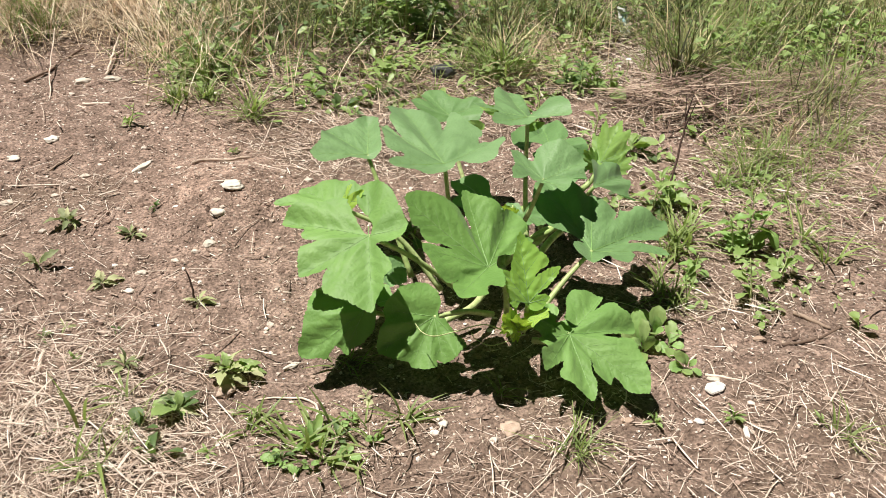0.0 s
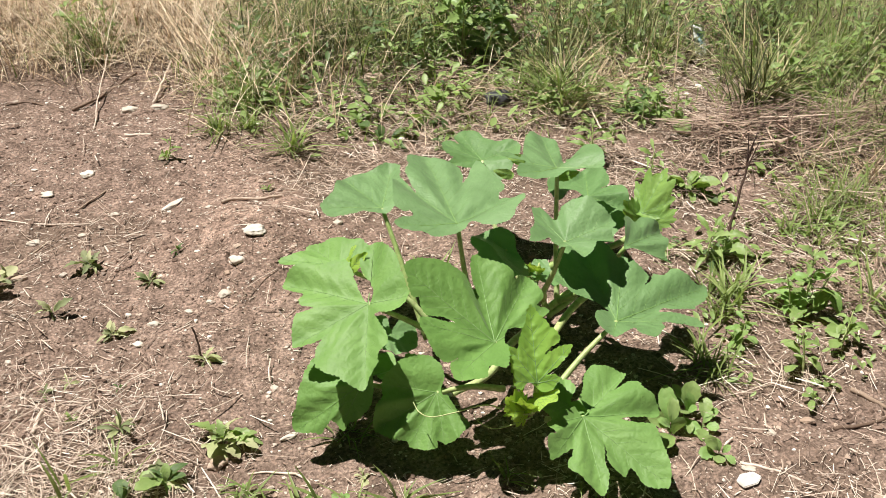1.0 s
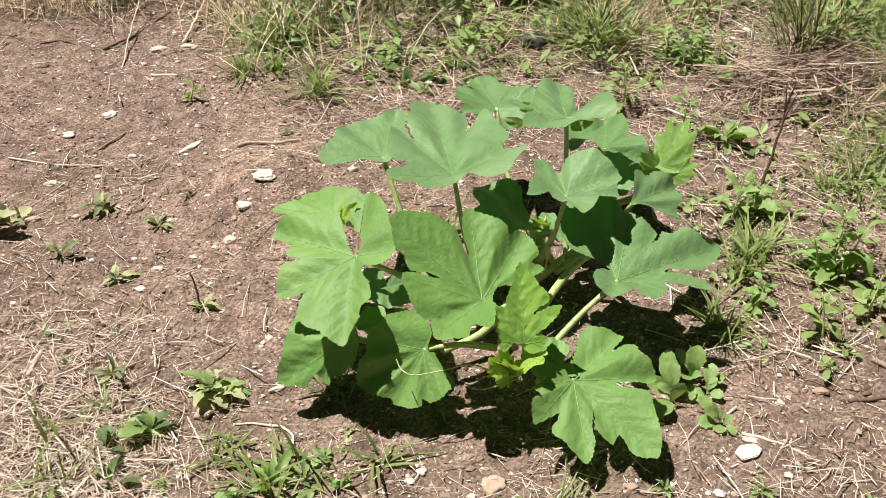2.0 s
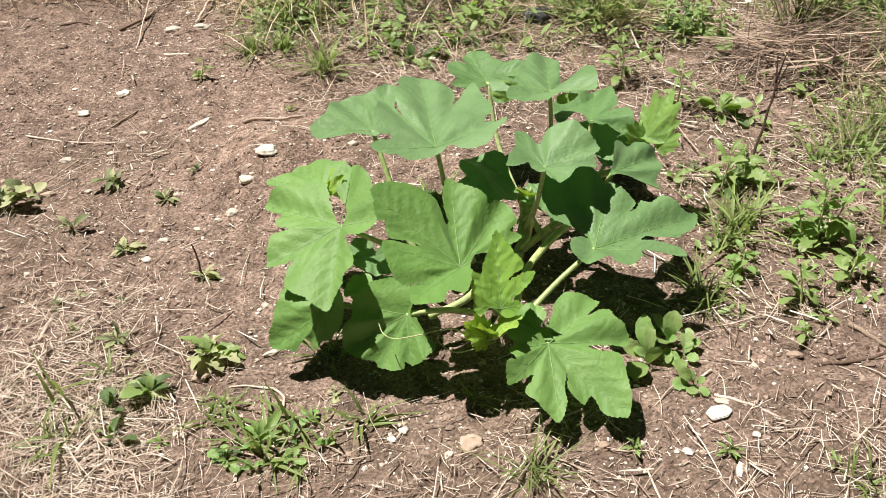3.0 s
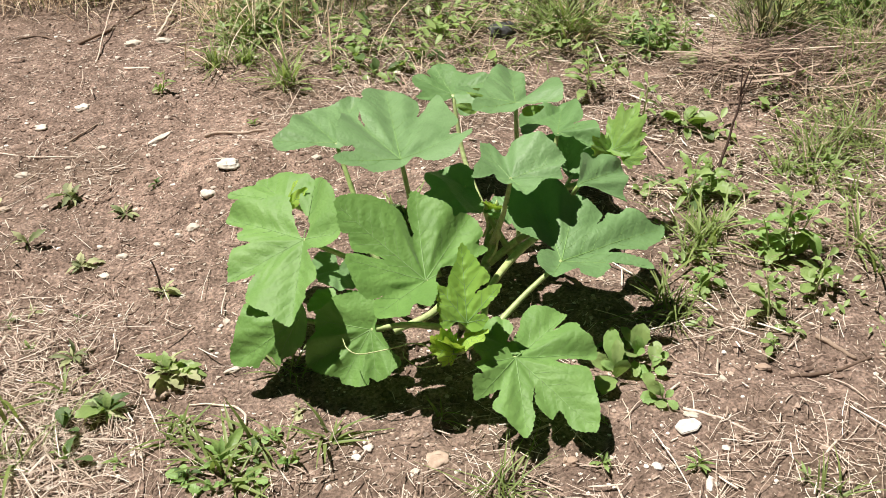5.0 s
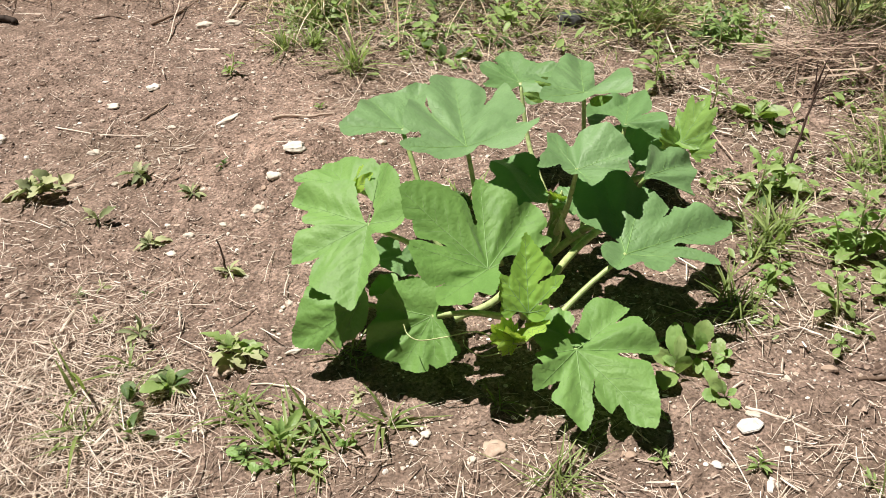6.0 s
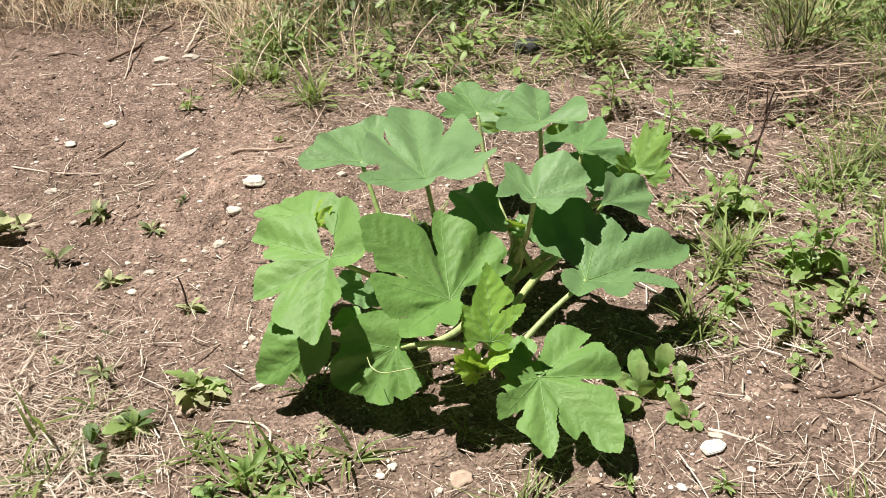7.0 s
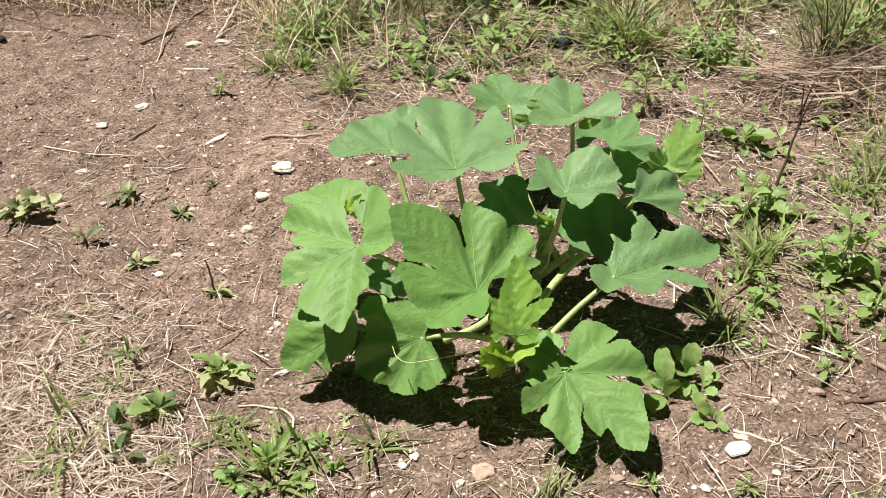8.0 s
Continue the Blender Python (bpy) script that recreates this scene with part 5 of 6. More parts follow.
sward("tall_grass", 51, 26000, (-2.2, 3.2, 1.2, 3.3), green_part, (0.12, 0.36), 0.0028, (0.02, 0.55), GRASS_OLIVE, "tall olive-green rough grass behind the bed")
sward("green_grass", 52, 12000, (-2.2, 3.2, 1.2, 3.3), green_part, (0.08, 0.30), 0.0040, (0.05, 0.7), GRASS, "fresh green grass among the rough growth")
sward("dry_grass", 53, 52000, (-2.6, 3.2, 1.2, 3.4), dry_part, (0.12, 0.44), 0.0026, (0.1, 0.9), GRASS_DRY, "dry tan grass stems at the edge of the bed")
sward("short_grass", 57, 5200, (-0.8, 2.6, 1.1, 2.0), lambda x, y: low_strip(x, y) * step(ripple(x, y, 0.13, 33) - 0.5, 0.05), (0.04, 0.13), 0.0036, (0.1, 0.9), GRASS, "short green grass before the tall growth")
sward("dry_stubble", 58, 4200, (-0.8, 2.6, 1.1, 2.0), lambda x, y: 0.8 * low_strip(x, y) * step(ripple(x, y, 0.20, 35) - 0.42, 0.05), (0.04, 0.16), 0.0022, (0.5, 1.35), GRASS_DRY, "slumped dry brown grass before the tall growth")
sward("far_dry_grass", 56, 14000, (-9, 0.2, 1.6, 9.0), lambda x, y: beyond(x, y) * step(-0.3 - x, 0.3), (0.25, 0.6), 0.005, (0.05, 0.7), GRASS_DRY, "dry tan grass further off", 3)
sward("far_grass", 54, 34000, (-9, 9, 1.6, 11.0), lambda x, y: 0.9 * beyond(x, y) * (0.35 + 0.65 * step(x + 0.5, 0.3)), (0.25, 0.6), 0.006, (0.02, 0.5), GRASS_OLIVE, "tall rough grass further off", 3)
sward("stubble_grass", 55, 1700, (0.55, 2.6, 0.35, 1.5), lambda x, y: 0.65 * step(x - 0.95 - 0.25 * (1.3 - y), 0.12) * step(ripple(x, y, 0.18, 41) - 0.42, 0.06), (0.05, 0.17), 0.0034, (0.2, 1.1), GRASS, "patchy short green grass growing through straw")


def leaf_scatter(name, seed, count, box, keep, size, high, material, label):
    """Many small weed leaves at odd angles, near the ground and up among the grass."""
    rng = np.random.default_rng(seed)
    x, y = field(rng, count, *box, keep)
    n = len(x)
    z = ground_z(x, y) + rng.uniform(0.005, 1, n) ** 1.6 * high
    az, tilt, long = rng.uniform(0, 2 * np.pi, n), rng.uniform(-0.3, 0.9, n), rng.uniform(0.5, 1.2, n) * size
    way = np.stack([np.cos(az) * np.cos(tilt), np.sin(az) * np.cos(tilt), np.sin(tilt)], 1)
    side = np.stack([-np.sin(az), np.cos(az), rng.uniform(-0.4, 0.4, n)], 1)
    up = np.cross(way, side)
    root = np.stack([x, y, z], 1)
    rows = []
    for t, w in ((0.0, 0.04), (0.3, 0.19), (0.62, 0.24), (0.86, 0.13), (1.0, 0.01)):
        mid = root + way * (long * t)[:, None] - up * (long * 0.16 * t * t)[:, None]
        rows += [mid - side * (long * w)[:, None], mid - up * (long * 0.05)[:, None], mid + side * (long * w)[:, None]]
    verts = np.stack(rows, 1).reshape(-1, 3)
    cell = [(3 * k + j, 3 * k + j + 1, 3 * k + j + 4, 3 * k + j + 3) for k in range(4) for j in range(2)]
    faces = (np.arange(n)[:, None, None] * 15 + np.array(cell)[None]).reshape(-1, 4)
    return tagged(fast_mesh(name, verts, faces, material), label, "weeds", kind="stuff")


leaf_scatter("ground_weeds", 61, 7600, (-0.7, 2.8, 1.05, 2.6), lambda x, y: open_spot(x, y) * step(y - grass_edge(x) + 0.02, 0.05) * step(ripple(x, y, 0.2, 43) - 0.42, 0.06), 0.042, 0.10, WEED, "mixed low green weeds in the rough grass")
leaf_scatter("hedge_weeds", 62, 4200, (-0.6, 3.0, 1.6, 3.2), lambda x, y: open_spot(x, y) * step(y - grass_edge(x) - 0.15, 0.05) * step(ripple(x, y, 0.30, 47) - 0.56, 0.04), 0.040, 0.30, WEED, "leafy green weeds standing in tall grass")
# Darker leaf copy paints shade into the foot of the grass.
leaf_scatter("shade_weeds", 64, 10000, (-0.6, 3.0, 1.5, 3.0), lambda x, y: open_spot(x, y) * step(y - grass_edge(x) - 0.12, 0.05) * step(ripple(x, y, 0.24, 49) - 0.5, 0.05), 0.034, 0.22, WEED_DARK, "small-leaved weeds low in the grass, darkened as if shaded")
leaf_scatter("straw_weeds", 65, 420, (0.58, 1.25, -0.12, 0.62), lambda x, y: step(ripple(x, y, 0.12, 51) - 0.45, 0.05), 0.026, 0.035, WEED, "scattered small green weeds in straw")
leaf_scatter("stubble_weeds", 63, 900, (0.6, 2.2, 0.3, 1.3), lambda x, y: step(ripple(x, y, 0.16, 45) - 0.5, 0.05), 0.034, 0.05, WEED, "scattered small green weeds in straw")


# ---- straw, chaff and pebbles ----
def sticks(rng, x, y, long, wide, lift, az=None, tilt=0.12, bow=0.12):
    """Dry stems lying about: three-sided, slightly bowed."""
    n = len(x)
    az = rng.uniform(0, np.pi, n) if az is None else az
    slope = rng.normal(0, tilt, n)
    way = np.stack([np.cos(az) * np.cos(slope), np.sin(az) * np.cos(slope), np.sin(slope)], 1)
    side = np.stack([-np.sin(az), np.cos(az), np.zeros(n)], 1)
    up = np.cross(way, side)
    sway = rng.normal(0, bow, n)
    mid = np.stack([x, y, ground_z(x, y) + lift + 0.4 * np.abs(np.sin(slope)) * long], 1)
    rows = []
    for t in (-0.5, 0.0, 0.5):
        c = mid + way * (long * t)[:, None] + side * (long * sway * (0.25 - t * t))[:, None]
        w = (wide * (0.8 if t else 1.0))[:, None]
        rows += [c - side * w, c + side * w, c + up * w * 0.9]
    verts = np.stack(rows, 1).reshape(-1, 3)
    cell = []
    for k in range(2):
        for j in range(3):
            a, b = 3 * k + j, 3 * k + (j + 1) % 3
            cell.append((a, b, b + 3, a + 3))
    return verts, (np.arange(n)[:, None, None] * 9 + np.array(cell)[None]).reshape(-1, 4)


rng = np.random.default_rng(71)
BOX = (-3.6, 4.0, -3.2, 2.2)


def thinning(x, y):
    """Full in the bed, sparse round it, none far off."""
    d = np.hypot((x - 0.1) / 1.15, y - 0.6)
    return (0.22 + 0.78 * step(1.55 - d, 0.16)) * step(3.0 - d, 0.22)


sx, sy = field(rng, 215000, *BOX, lambda x, y: 0.9 * litter_at(x, y) ** 1.25 * thinning(x, y))
k = len(sx)
v, f = sticks(rng, sx, sy, rng.gamma(1.8, 0.020, k) + 0.008, 0.0003 + rng.gamma(1.5, 0.00032, k), rng.uniform(0.0, 0.014, k))
tagged(fast_mesh("straw_litter", v, f, STRAW, False), "dry pale straw strewn over the soil", "straw", kind="stuff")
sx, sy = field(rng, 235000, *BOX, lambda x, y: (0.24 + 0.45 * litter_at(x, y)) * thinning(x, y))
k = len(sx)
v, f = sticks(rng, sx, sy, rng.gamma(2.0, 0.004, k) + 0.004, rng.uniform(0.0004, 0.0015, k), rng.uniform(0.0, 0.004, k))
tagged(fast_mesh("chaff", v, f, CHIP, False), "broken bits of straw and bark on soil", "chaff", kind="stuff")
# Mats of short trampled straw, thickest in the near corner.
sx, sy = field(rng, 125000, -2.3, 1.6, -1.6, 0.6, lambda x, y: np.exp(-(((x + 0.7) / 0.75) ** 4 + ((y + 0.3) / 0.55) ** 4)) * step(-0.60 - x + 0.2 * (ripple(x, y, 0.3, 63) - 0.5), 0.06) * step(0.05 - y, 0.12) * (0.35 + 0.65 * step(ripple(x, y, 0.13, 61) - 0.42, 0.08)) + 0.10 * litter_at(x, y) * thinning(x, y))
k = len(sx)
v, f = sticks(rng, sx, sy, rng.gamma(1.6, 0.019, k) + 0.006, 0.0003 + rng.gamma(1.5, 0.00033, k), rng.uniform(0.002, 0.014, k))
tagged(fast_mesh("straw_mat", v, f, STRAW, False), "trampled mat of fine pale straw on the soil", "straw", kind="stuff")
# The raked swath of long straw.
k = 420
along = rng.uniform(0, 1, k)
sx, sy = 0.93 + 0.75 * along + rng.normal(0, 0.05, k), 1.12 + 0.16 * along + rng.normal(0, 0.075, k) - 0.12 * np.sin(3.0 * along)
v, f = sticks(rng, sx, sy, rng.uniform(0.07, 0.32, k), 0.0007 + rng.gamma(1.5, 0.0005, k), rng.uniform(0.0, 0.06, k), rng.normal(0.25, 0.55, k), 0.16, 0.3)
tagged(fast_mesh("straw_swath", v, f, STRAW_OLD, False), "heap of long raked dry straw", "straw", kind="stuff")
along = rng.uniform(0, 1, k)
sx, sy = 0.93 + 0.75 * along + rng.normal(0, 0.06, k), 1.12 + 0.16 * along + rng.normal(0, 0.085, k) - 0.12 * np.sin(3.0 * along)
v, f = sticks(rng, sx, sy, rng.uniform(0.05, 0.26, k), 0.0006 + rng.gamma(1.5, 0.0005, k), rng.uniform(0.01, 0.07, k), rng.normal(0.3, 0.6, k), 0.2, 0.35)
tagged(fast_mesh("straw_top", v, f, STRAW_OLD, False), "paler loose straw on top of the heap", "straw", kind="stuff")
# Loose brown thatch between the weeds and along the grass.
sx, sy = field(rng, 22000, -0.6, 2.2, 0.2, 1.95, lambda x, y: open_spot(x, y) * (1 - 0.9 * bare_at(x, y)) * (step(x - 0.72, 0.08) * step(1.2 - y, 0.1) + 0.9 * step(y - 1.0, 0.06) * step(x + 0.45, 0.06)) * (0.06 + 0.94 * step(ripple(x, y, 0.15, 67) - 0.50, 0.07)))
k = len(sx)
v, f = sticks(rng, sx, sy, rng.gamma(2.0, 0.035, k) + 0.02, 0.0004 + rng.gamma(1.5, 0.00035, k), rng.uniform(0.0, 0.03, k), None, 0.2)
tagged(fast_mesh("thatch", v, f, STRAW_OLD, False), "loose brown thatch of dead grass stems", "straw", kind="stuff")

ICO = bmesh.new()
bmesh.ops.create_icosphere(ICO, subdivisions=1, radius=1.0)
ICO_V, ICO_F = np.array([v.co[:] for v in ICO.verts]), np.array([[v.index for v in f.verts] for f in ICO.faces])
ICO.free()
px, py = field(rng, 100000, *BOX, lambda x, y: (0.75 - 0.5 * litter_at(x, y)) * thinning(x, y))
k = len(px)
size = 0.0010 + rng.gamma(1.1, 0.0013, k)
shape = rng.uniform(0.6, 1.2, (k, len(ICO_V), 1)) * ICO_V * size[:, None, None] * np.stack([rng.uniform(0.8, 1.5, k), rng.uniform(0.8, 1.3, k), rng.uniform(0.5, 0.9, k)], 1)[:, None]
verts = (shape + np.stack([px, py, ground_z(px, py) + 0.2 * size], 1)[:, None]).reshape(-1, 3)
faces = (np.arange(k)[:, None, None] * len(ICO_V) + ICO_F[None]).reshape(-1, 3)
tagged(fast_mesh("gravel", verts, faces, PEBBLE, False), "small pebbles and grit on the soil", "gravel", kind="stuff")

# Crumbs of soil.
px, py = field(rng, 240000, *BOX, lambda x, y: thinning(x, y) * (0.30 + 0.7 * step(ripple(x, y, 0.12, 57) - 0.5, 0.08)) * (0.9 - 0.6 * litter_at(x, y)))
k = len(px)
size = np.minimum(0.0012 + rng.gamma(1.2, 0.0015, k), 0.0085)
shape = rng.uniform(0.45, 1.35, (k, len(ICO_V), 1)) * ICO_V * size[:, None, None] * np.stack([rng.uniform(0.8, 1.4, k), rng.uniform(0.8, 1.3, k), rng.uniform(0.45, 0.85, k)], 1)[:, None]
verts = (shape + np.stack([px, py, ground_z(px, py) + 0.05 * size], 1)[:, None]).reshape(-1, 3)
faces = (np.arange(k)[:, None, None] * len(ICO_V) + ICO_F[None]).reshape(-1, 3)
tagged(fast_mesh("soil_crumbs", verts, faces, CRUMB, False), "loose brown crumbs of dry soil", "soil", kind="stuff")


def stone(x, y, long, wide, high, turn, material, label, seed, name="stone", sunk=0.25):
    bm = bmesh.new()
    bmesh.ops.create_icosphere(bm, subdivisions=3, radius=1.0)
    for vert in bm.verts:
        c = vert.co.copy()
        k = 1 + 0.50 * noise.noise(c * 1.3 + Vector((seed, 0, 0))) + 0.28 * noise.noise(c * 3.1 + Vector((0, seed, 0))) + 0.10 * noise.noise(c * 7.0 + Vector((0, 0, seed)))
        flat = Vector((c.x, c.y, max(-0.78, min(0.78, c.z))))
        vert.co = Vector((flat.x * long * k, flat.y * wide * k, flat.z * high * (0.75 + 0.25 * k))) * 1.1
    me = bpy.data.meshes.new(name)
    bm.to_mesh(me)
    bm.free()
    me.polygons.foreach_set("use_smooth", [True] * len(me.polygons))
    me.materials.append(material)
    ob = new(name, me)
    ob.matrix_basis = pose(x, y, ground_at(x, y) + high * (1 - 2 * sunk) * 0.35, 0, 0, turn)
    return tagged(ob, label, "stone", "stones on the soil")


PALE, TAN = "pale whitish stone lying on brown soil", "tan rough stone half sunk in soil"
STONES_NEAR = [
    (-0.460, 0.592, 0.026, 0.021, 0.007, 0, STONE_WHITE, PALE),
    (-0.969, 1.075, 0.019, 0.015, 0.008, 20, STONE_WHITE, PALE),
    (-0.703, 0.898, 0.040, 0.010, 0.007, 52, STONE_PALE, "long flat pale stone sliver on soil"),
    (-0.912, 1.532, 0.022, 0.019, 0.013, 10, STONE_PALE, TAN),
    (-0.821, 1.556, 0.024, 0.016, 0.010, 0, STONE_PALE, PALE),
    (-0.507, 0.499, 0.016, 0.015, 0.009, 40, STONE_PALE, PALE),
    (-1.068, 0.972, 0.017, 0.013, 0.008, 0, STONE_WHITE, PALE),
    (-0.533, 0.400, 0.013, 0.011, 0.008, 0, STONE_PALE, PALE),
    (-0.619, 0.368, 0.009, 0.007, 0.005, 0, STONE_PALE, PALE),
    (-0.728, 0.268, 0.012, 0.009, 0.006, 0, STONE_PALE, PALE),
    (-0.377, -0.092, 0.016, 0.006, 0.005, 25, STONE_PALE, PALE),
    (0.035, -0.377, 0.020, 0.018, 0.006, 15, STONE_TAN, TAN),
    (0.615, -0.198, 0.008, 0.008, 0.007, 0, STONE_PALE, PALE),
    (-0.519, -0.143, 0.018, 0.014, 0.012, 30, STONE_TAN, TAN),
]
STONES_BESIDE = [
    (-1.060, 0.745, 0.015, 0.011, 0.008, 0, STONE_PALE, PALE),
    (-0.864, 0.850, 0.012, 0.009, 0.007, 0, STONE_PALE, PALE),
    (-1.062, 0.576, 0.018, 0.011, 0.008, 0, STONE_TAN, TAN),
    (0.280, -0.399, 0.014, 0.010, 0.007, 0, STONE_TAN, TAN),
    (-0.604, -0.331, 0.011, 0.009, 0.008, 0, STONE_PALE, PALE),
    (-0.530, 0.469, 0.008, 0.007, 0.006, 0, STONE_TAN, TAN),
    (-0.570, 0.386, 0.007, 0.006, 0.005, 0, STONE_PALE, PALE),
    (0.705, -0.170, 0.014, 0.008, 0.005, 0, STONE_TAN, TAN),
    (-0.938, 0.765, 0.009, 0.007, 0.005, 0, STONE_PALE, PALE),
    (-0.250, 0.701, 0.012, 0.009, 0.006, 0, STONE_PALE, PALE),
    (-0.602, 0.837, 0.010, 0.007, 0.005, 0, STONE_PALE, PALE),
    (-1.352, 0.800, 0.026, 0.020, 0.012, 0, STONE_WHITE, PALE),
    (-0.700, 0.339, 0.011, 0.008, 0.006, 0, STONE_PALE, PALE),
    (-0.093, -0.328, 0.009, 0.007, 0.006, 0, STONE_WHITE, PALE),
    (-0.143, -0.224, 0.008, 0.006, 0.005, 0, STONE_PALE, PALE),
]
for n, (x, y, a, b, c, turn, mat, text) in enumerate(STONES_NEAR + STONES_BESIDE):
    stone(x, y, a, b, c, turn, mat, text, n * 3.3)
stone(0.322, 1.470, 0.040, 0.034, 0.036, 0, STONE_DARK, "dark grey rounded stone at the grass edge", 91.0, sunk=0.1)
stone(-0.090, 1.654, 0.040, 0.030, 0.024, 0, STONE_TAN, "grey-tan stone in the weeds", 95.0)
stone(0.440, -0.410, 0.010, 0.008, 0.005, 0, TILE, "small smooth white pebble on soil", 97.0)
stone(0.530, -0.290, 0.014, 0.007, 0.004, -20, STONE_PALE, "flat cream stone chip on straw", 98.0)


def shard(x, y, sides, thick, turn, material, label, name, tilt=(0, 0)):
    """A flat broken piece with softened edges."""
    bm = bmesh.new()
    low = [bm.verts.new((px, py, 0)) for px, py in sides]
    face = bm.faces.new(low)
    up = bmesh.ops.extrude_face_region(bm, geom=[face])
    bmesh.ops.translate(bm, vec=(0, 0, thick), verts=[g for g in up["geom"] if isinstance(g, bmesh.types.BMVert)])
    bmesh.ops.bevel(bm, geom=bm.edges[:], offset=thick * 0.28, segments=2, affect="EDGES")
    bmesh.ops.recalc_face_normals(bm, faces=bm.faces[:])
    me = bpy.data.meshes.new(name)
    bm.to_mesh(me)
    bm.free()
    me.materials.append(material)
    ob = new(name, me)
    ob.matrix_basis = pose(x, y, ground_at(x, y) + 0.003, *tilt, turn)
    return tagged(ob, label, "shard", "white shards on the soil")


shard(0.515, -0.324, [(-0.026, 0.004), (-0.020, -0.016), (0.012, -0.015), (0.027, -0.003), (0.018, 0.013), (-0.010, 0.016)], 0.006, 12, TILE, "flat white broken tile shard lying on straw", "tile_shard", (6, -3))
shard(0.522, -0.457, [(-0.006, -0.016), (0.003, -0.018), (0.006, -0.002), (0.009, 0.014), (0.001, 0.018), (-0.005, 0.004)], 0.004, -8, TILE, "narrow curved white shard on soil", "tile_shard", (3, 4))


# ---- twigs and stalks ----
def twig(points, thick, thin, material, label, name="twig", side_shoots=()):
    x0, y0 = points[0][0], points[0][1]
    thing = stand(name, x0, y0)
    o = Vector(thing.location)
    line = []
    for p in points:
        z = p[2] if len(p) > 2 else 0.0
        line.append(Vector((p[0], p[1], ground_at(p[0], p[1]) + z + thick * 0.7)) - o)
    way = bend(line, 12)
    for i, q in enumerate(way):
        q += Vector((noise.noise(q * 40 + o * 9), noise.noise(q * 40 - o * 7), 0.0)) * thick * 1.2
    v, f = tube(way, [thick + (thin - thick) * i / 12 for i in range(13)], 7)
    solid("stem", v, f, material, thing)
    for a, b in side_shoots:
        v, f = tube(bend([way[a], (way[a] + Vector(b) - o) / 2 + Vector((0, 0, 0.004)), Vector(b) - o], 6), [thin * (1 - 0.1 * i) for i in range(7)], 6)
        solid("side_shoot", v, f, material, thing)
    return tagged(thing, label, "twig", "twigs and dry stalks")


BROWN, STALK = "dry brown twig lying on the soil", "pale dry straw stalk lying on soil"
twig([(-0.564, 0.832, 0.003), (-0.528, 0.860, 0.004), (-0.465, 0.850, 0.004), (-0.403, 0.872, 0.003)], 0.0056, 0.0038, WOOD_PALE, "crooked pale brown stick on soil")
twig([(-1.101, 1.552), (-1.017, 1.674), (-0.935, 1.855)], 0.006, 0.0045, WOOD, BROWN)
twig([(-1.344, 1.659), (-1.262, 1.668), (-1.131, 1.550)], 0.004, 0.003, WOOD, BROWN)
twig([(-1.004, 1.391), (-1.023, 1.623, 0.03), (-1.019, 1.845, 0.08)], 0.0026, 0.0022, STRAW, "long thin dry stalk leaning over soil")
twig([(-0.838, 1.572), (-0.828, 1.713, 0.02), (-0.806, 1.868, 0.04)], 0.005, 0.0035, STRAW, "broken pale dry stalk standing on soil")
twig([(-0.970, 0.875), (-0.905, 0.976)], 0.0030, 0.0022, WOOD, BROWN)
twig([(-1.086, 0.644), (-1.021, 0.750)], 0.0030, 0.0022, WOOD, BROWN)
twig([(0.758, -0.195), (0.848, -0.186), (0.938, -0.153)], 0.0045, 0.003, WOOD, BROWN)
twig([(0.520, -0.271), (0.571, -0.297), (0.631, -0.337)], 0.0035, 0.0025, STRAW, STALK)
twig([(0.848, -0.086), (0.898, -0.157)], 0.006, 0.004, WOOD, BROWN)
twig([(-1.210, 0.872), (-1.062, 0.827), (-0.920, 0.797)], 0.003, 0.002, STRAW, STALK)
twig([(-0.900, 1.335), (-0.814, 1.316)], 0.005, 0.004, STRAW, STALK)
twig([(-0.910, -0.004), (-0.903, 0.084)], 0.005, 0.004, STRAW, STALK)
twig([(-0.367, -0.336), (-0.338, -0.216), (-0.410, -0.175), (-0.460, -0.173)], 0.0032, 0.002, STRAW, "curved pale dry stem by the grass")
twig([(0.564, 0.537), (0.755, 0.513), (0.987, 0.455)], 0.004, 0.003, STRAW, STALK)
twig([(-0.573, 0.179), (-0.581, 0.193, 0.035), (-0.590, 0.205, 0.075)], 0.003, 0.0018, WOOD_DARK, "short dark upright dry stem")
twig([(0.662, 1.060), (0.621, 1.183, 0.02), (0.600, 1.301, 0.05)], 0.004, 0.003, STRAW, STALK)
twig([(0.808, 0.572), (0.849, 0.636, 0.10), (0.890, 0.700, 0.215)], 0.0042, 0.0024, STALK_BROWN, "leaning dark dead weed stalk in the straw", "dead_stalk",
     ((9, (0.905, 0.690, 0.215)), (10, (0.880, 0.715, 0.230)), (11, (0.900, 0.705, 0.235))))
twig([(-0.627, 1.739), (-0.730, 1.907, 0.05), (-0.876, 2.215, 0.16)], 0.005, 0.003, GRASS_DRY, "long leaning dry grass stalk")
twig([(-0.360, 1.850), (-0.421, 2.005, 0.15), (-0.471, 2.108, 0.34)], 0.006, 0.004, GRASS_DRY, "long leaning dry grass stalk")
# Dark bar added in place of a shadow on the far soil.
twig([(-1.741, 1.627), (-1.651, 1.627), (-1.596, 1.620)], 0.014, 0.011, WOOD_DARK, "thick dark stem shape standing in for a shadow on soil")
twig([(-1.045, -0.345, 0.004), (-1.020, -0.320, 0.012), (-1.000, -0.280, 0.006)], 0.013, 0.010, PETAL, "crumpled white scrap in the straw", "paper_scrap")
pick = random.Random(8)
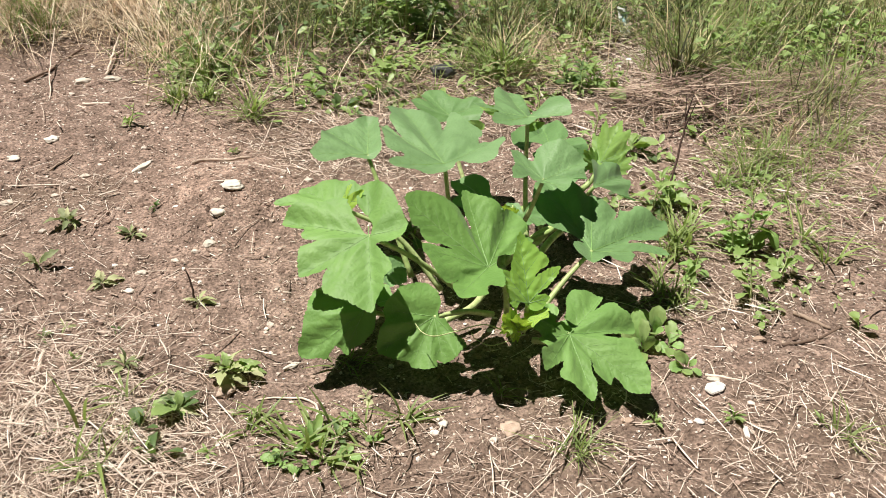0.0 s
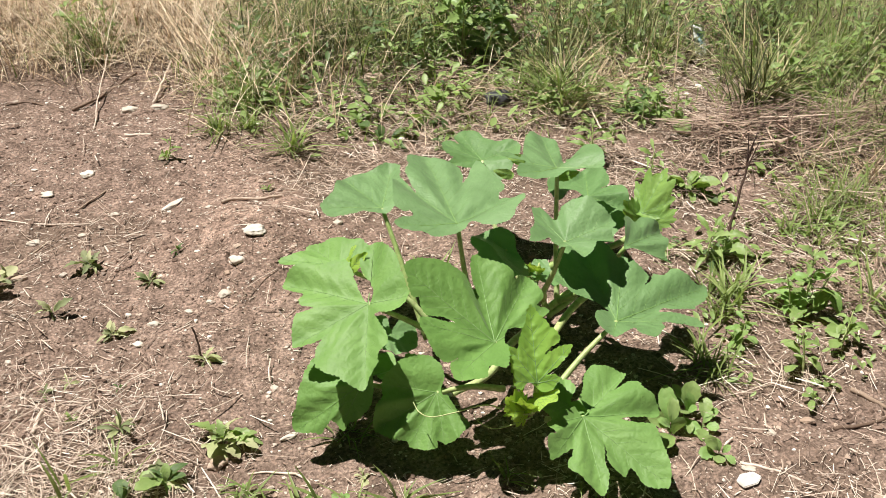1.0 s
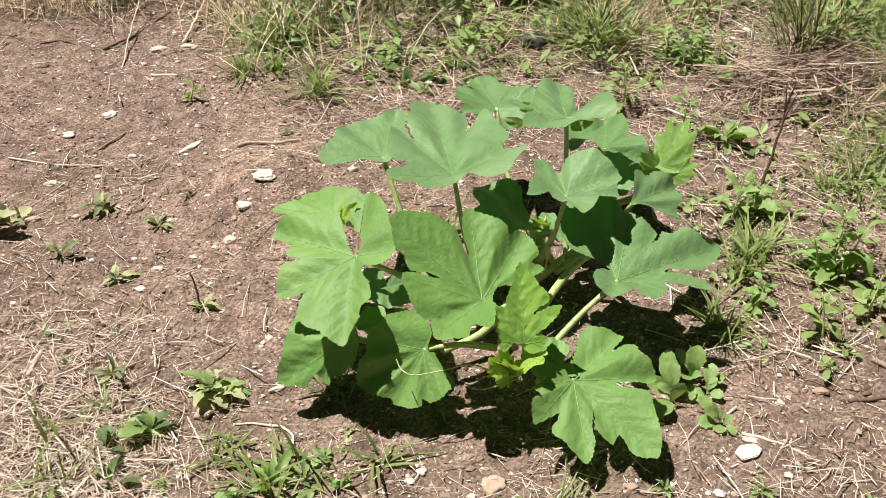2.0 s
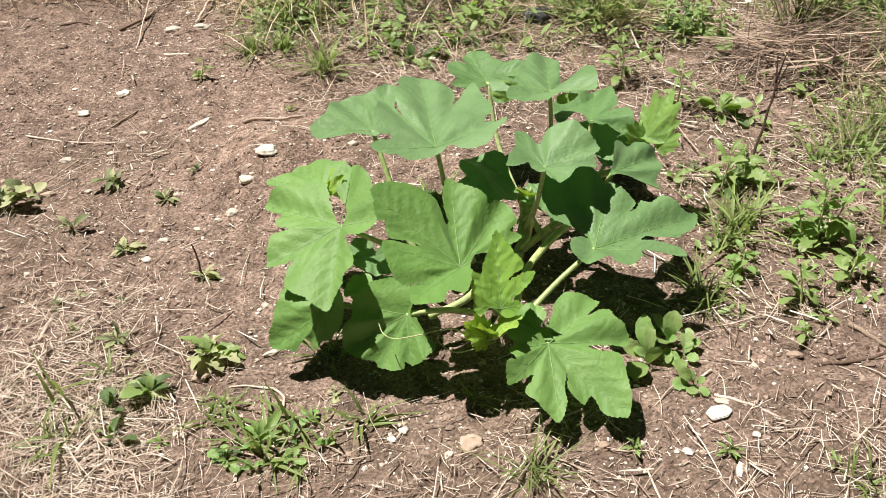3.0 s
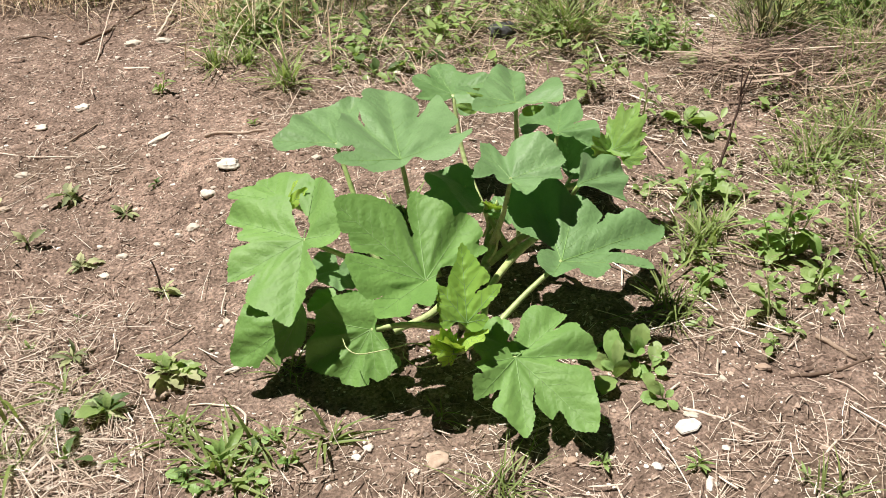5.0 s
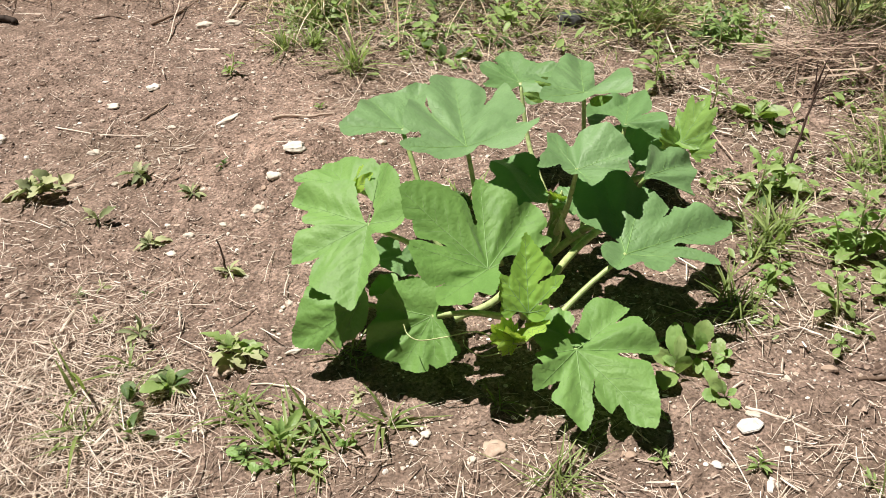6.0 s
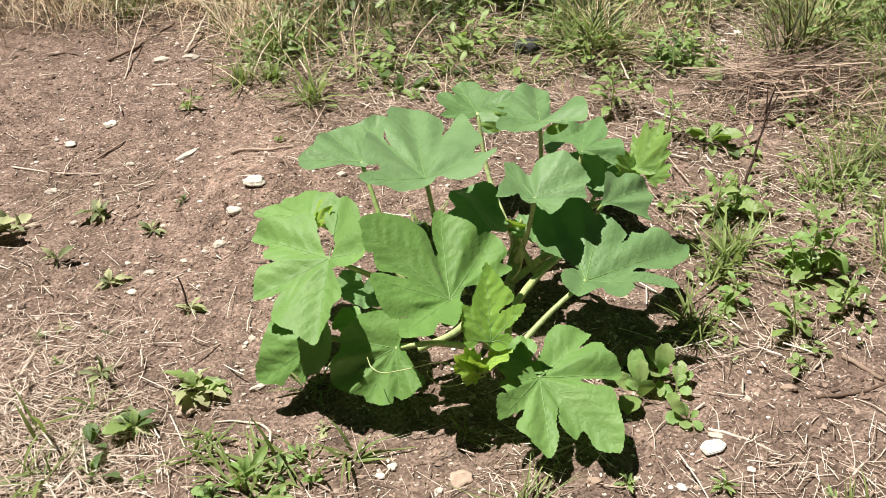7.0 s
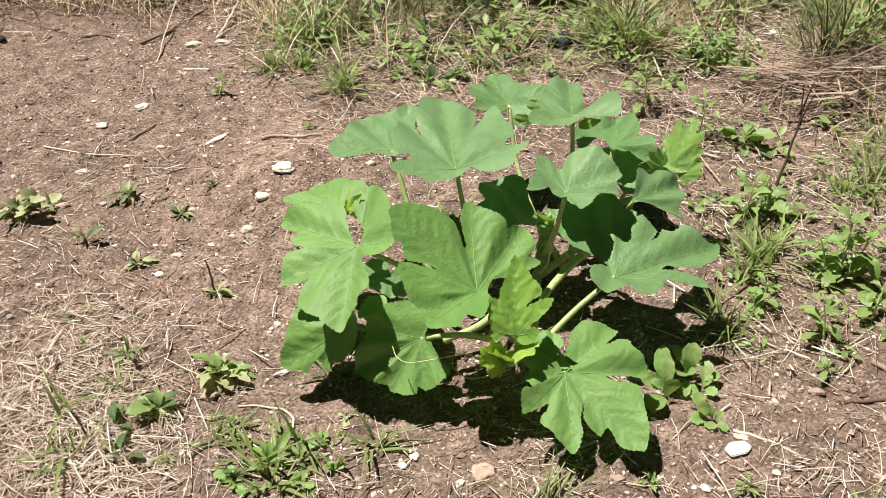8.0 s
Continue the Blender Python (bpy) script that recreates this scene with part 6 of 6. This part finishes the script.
for _ in range(56):
    x, y = (pick.uniform(-0.98, -0.62), pick.uniform(-0.42, 0.15)) if pick.random() < 0.4 else (pick.uniform(0.35, 1.0), pick.uniform(-0.52, -0.22)) if pick.random() < 0.5 else (pick.uniform(-0.5, 1.3), pick.uniform(0.75, 1.2))
    a, long = pick.uniform(0, math.pi), pick.uniform(0.05, 0.15)
    twig([(x, y), (x + 0.5 * long * math.cos(a) + 0.004, y + 0.5 * long * math.sin(a), 0.006), (x + long * math.cos(a), y + long * math.sin(a))], pick.uniform(0.0010, 0.0019), 0.0009, STRAW, STALK, "straw_stalk")

# ---- bits at the edge of the grass ----
scrap = stand("plastic_sleeve", 1.180, 1.840)
tagged(scrap, "upright white plastic scrap with pale blue print", "litter")


def sheet(name, w, low, high, y, material):
    bm = bmesh.new()
    for k in range(7):
        u = k / 6 - 0.5
        bow = 0.006 * math.cos(u * 3.0)
        for zz in (low, high):
            for back in (0.0, 0.0025):
                bm.verts.new((u * w, y + back - bow, zz))
    bm.verts.ensure_lookup_table()
    for k in range(6):
        a, b = 4 * k, 4 * k + 4
        for q in ((a, b, b + 2, a + 2), (a + 1, a + 3, b + 3, b + 1), (a, a + 1, b + 1, b), (a + 2, b + 2, b + 3, a + 3)):
            bm.faces.new([bm.verts[i] for i in q])
    bm.faces.new([bm.verts[i] for i in (0, 2, 3, 1)])
    bm.faces.new([bm.verts[i] for i in (24, 25, 27, 26)])
    me = bpy.data.meshes.new(name)
    bm.to_mesh(me)
    bm.free()
    me.materials.append(material)
    ob = new(name, me)
    ob.parent = scrap
    ob.matrix_basis = pose(0, 0, 0, -36, 8, 14)
    return ob


sheet("body", 0.050, -0.01, 0.125, 0.0, PLASTIC)
sheet("printed_panel", 0.036, 0.045, 0.095, -0.0012, PRINT)


def daisy(x, y, tall, wide, label):
    thing = stand("wildflower", x, y)
    v, f = tube(bend([(0, 0, -0.01), (0.004, 0.0, tall * 0.5), (0.0, -0.004, tall)], 6), [0.0016] * 7, 6)
    solid("stem", v, f, STEM, thing)
    bm = bmesh.new()
    for k in range(14):
        a = 2 * math.pi * k / 14
        c, s = math.cos(a), math.sin(a)
        rows = [[Vector((r * c - q * w * s, r * s + q * w * c, tall + 0.003 * r / wide + 0.002)) for q in (-1, 0, 1)] for r, w in ((0.15 * wide, 0.05 * wide), (0.6 * wide, 0.16 * wide), (wide, 0.07 * wide))]
        made = [[bm.verts.new(p) for p in row] for row in rows]
        for i in range(2):
            for j in range(2):
                bm.faces.new((made[i][j], made[i][j + 1], made[i + 1][j + 1], made[i + 1][j]))
    me = bpy.data.meshes.new("petals")
    bm.to_mesh(me)
    bm.free()
    me.materials.append(PETAL)
    under("petals", me, thing)
    v, f = tube([(0, 0, tall), (0, 0, tall + 0.003), (0, 0, tall + 0.005)], [wide * 0.25, wide * 0.25, wide * 0.12], 8)
    solid("flower_eye", v, f, GRASS_DRY, thing)
    return tagged(thing, label, "flower", "white flowers in the weeds")


daisy(1.000, 1.400, 0.06, 0.012, "small white open wildflower among weeds")
daisy(0.941, 1.343, 0.05, 0.008, "small white open wildflower among weeds")
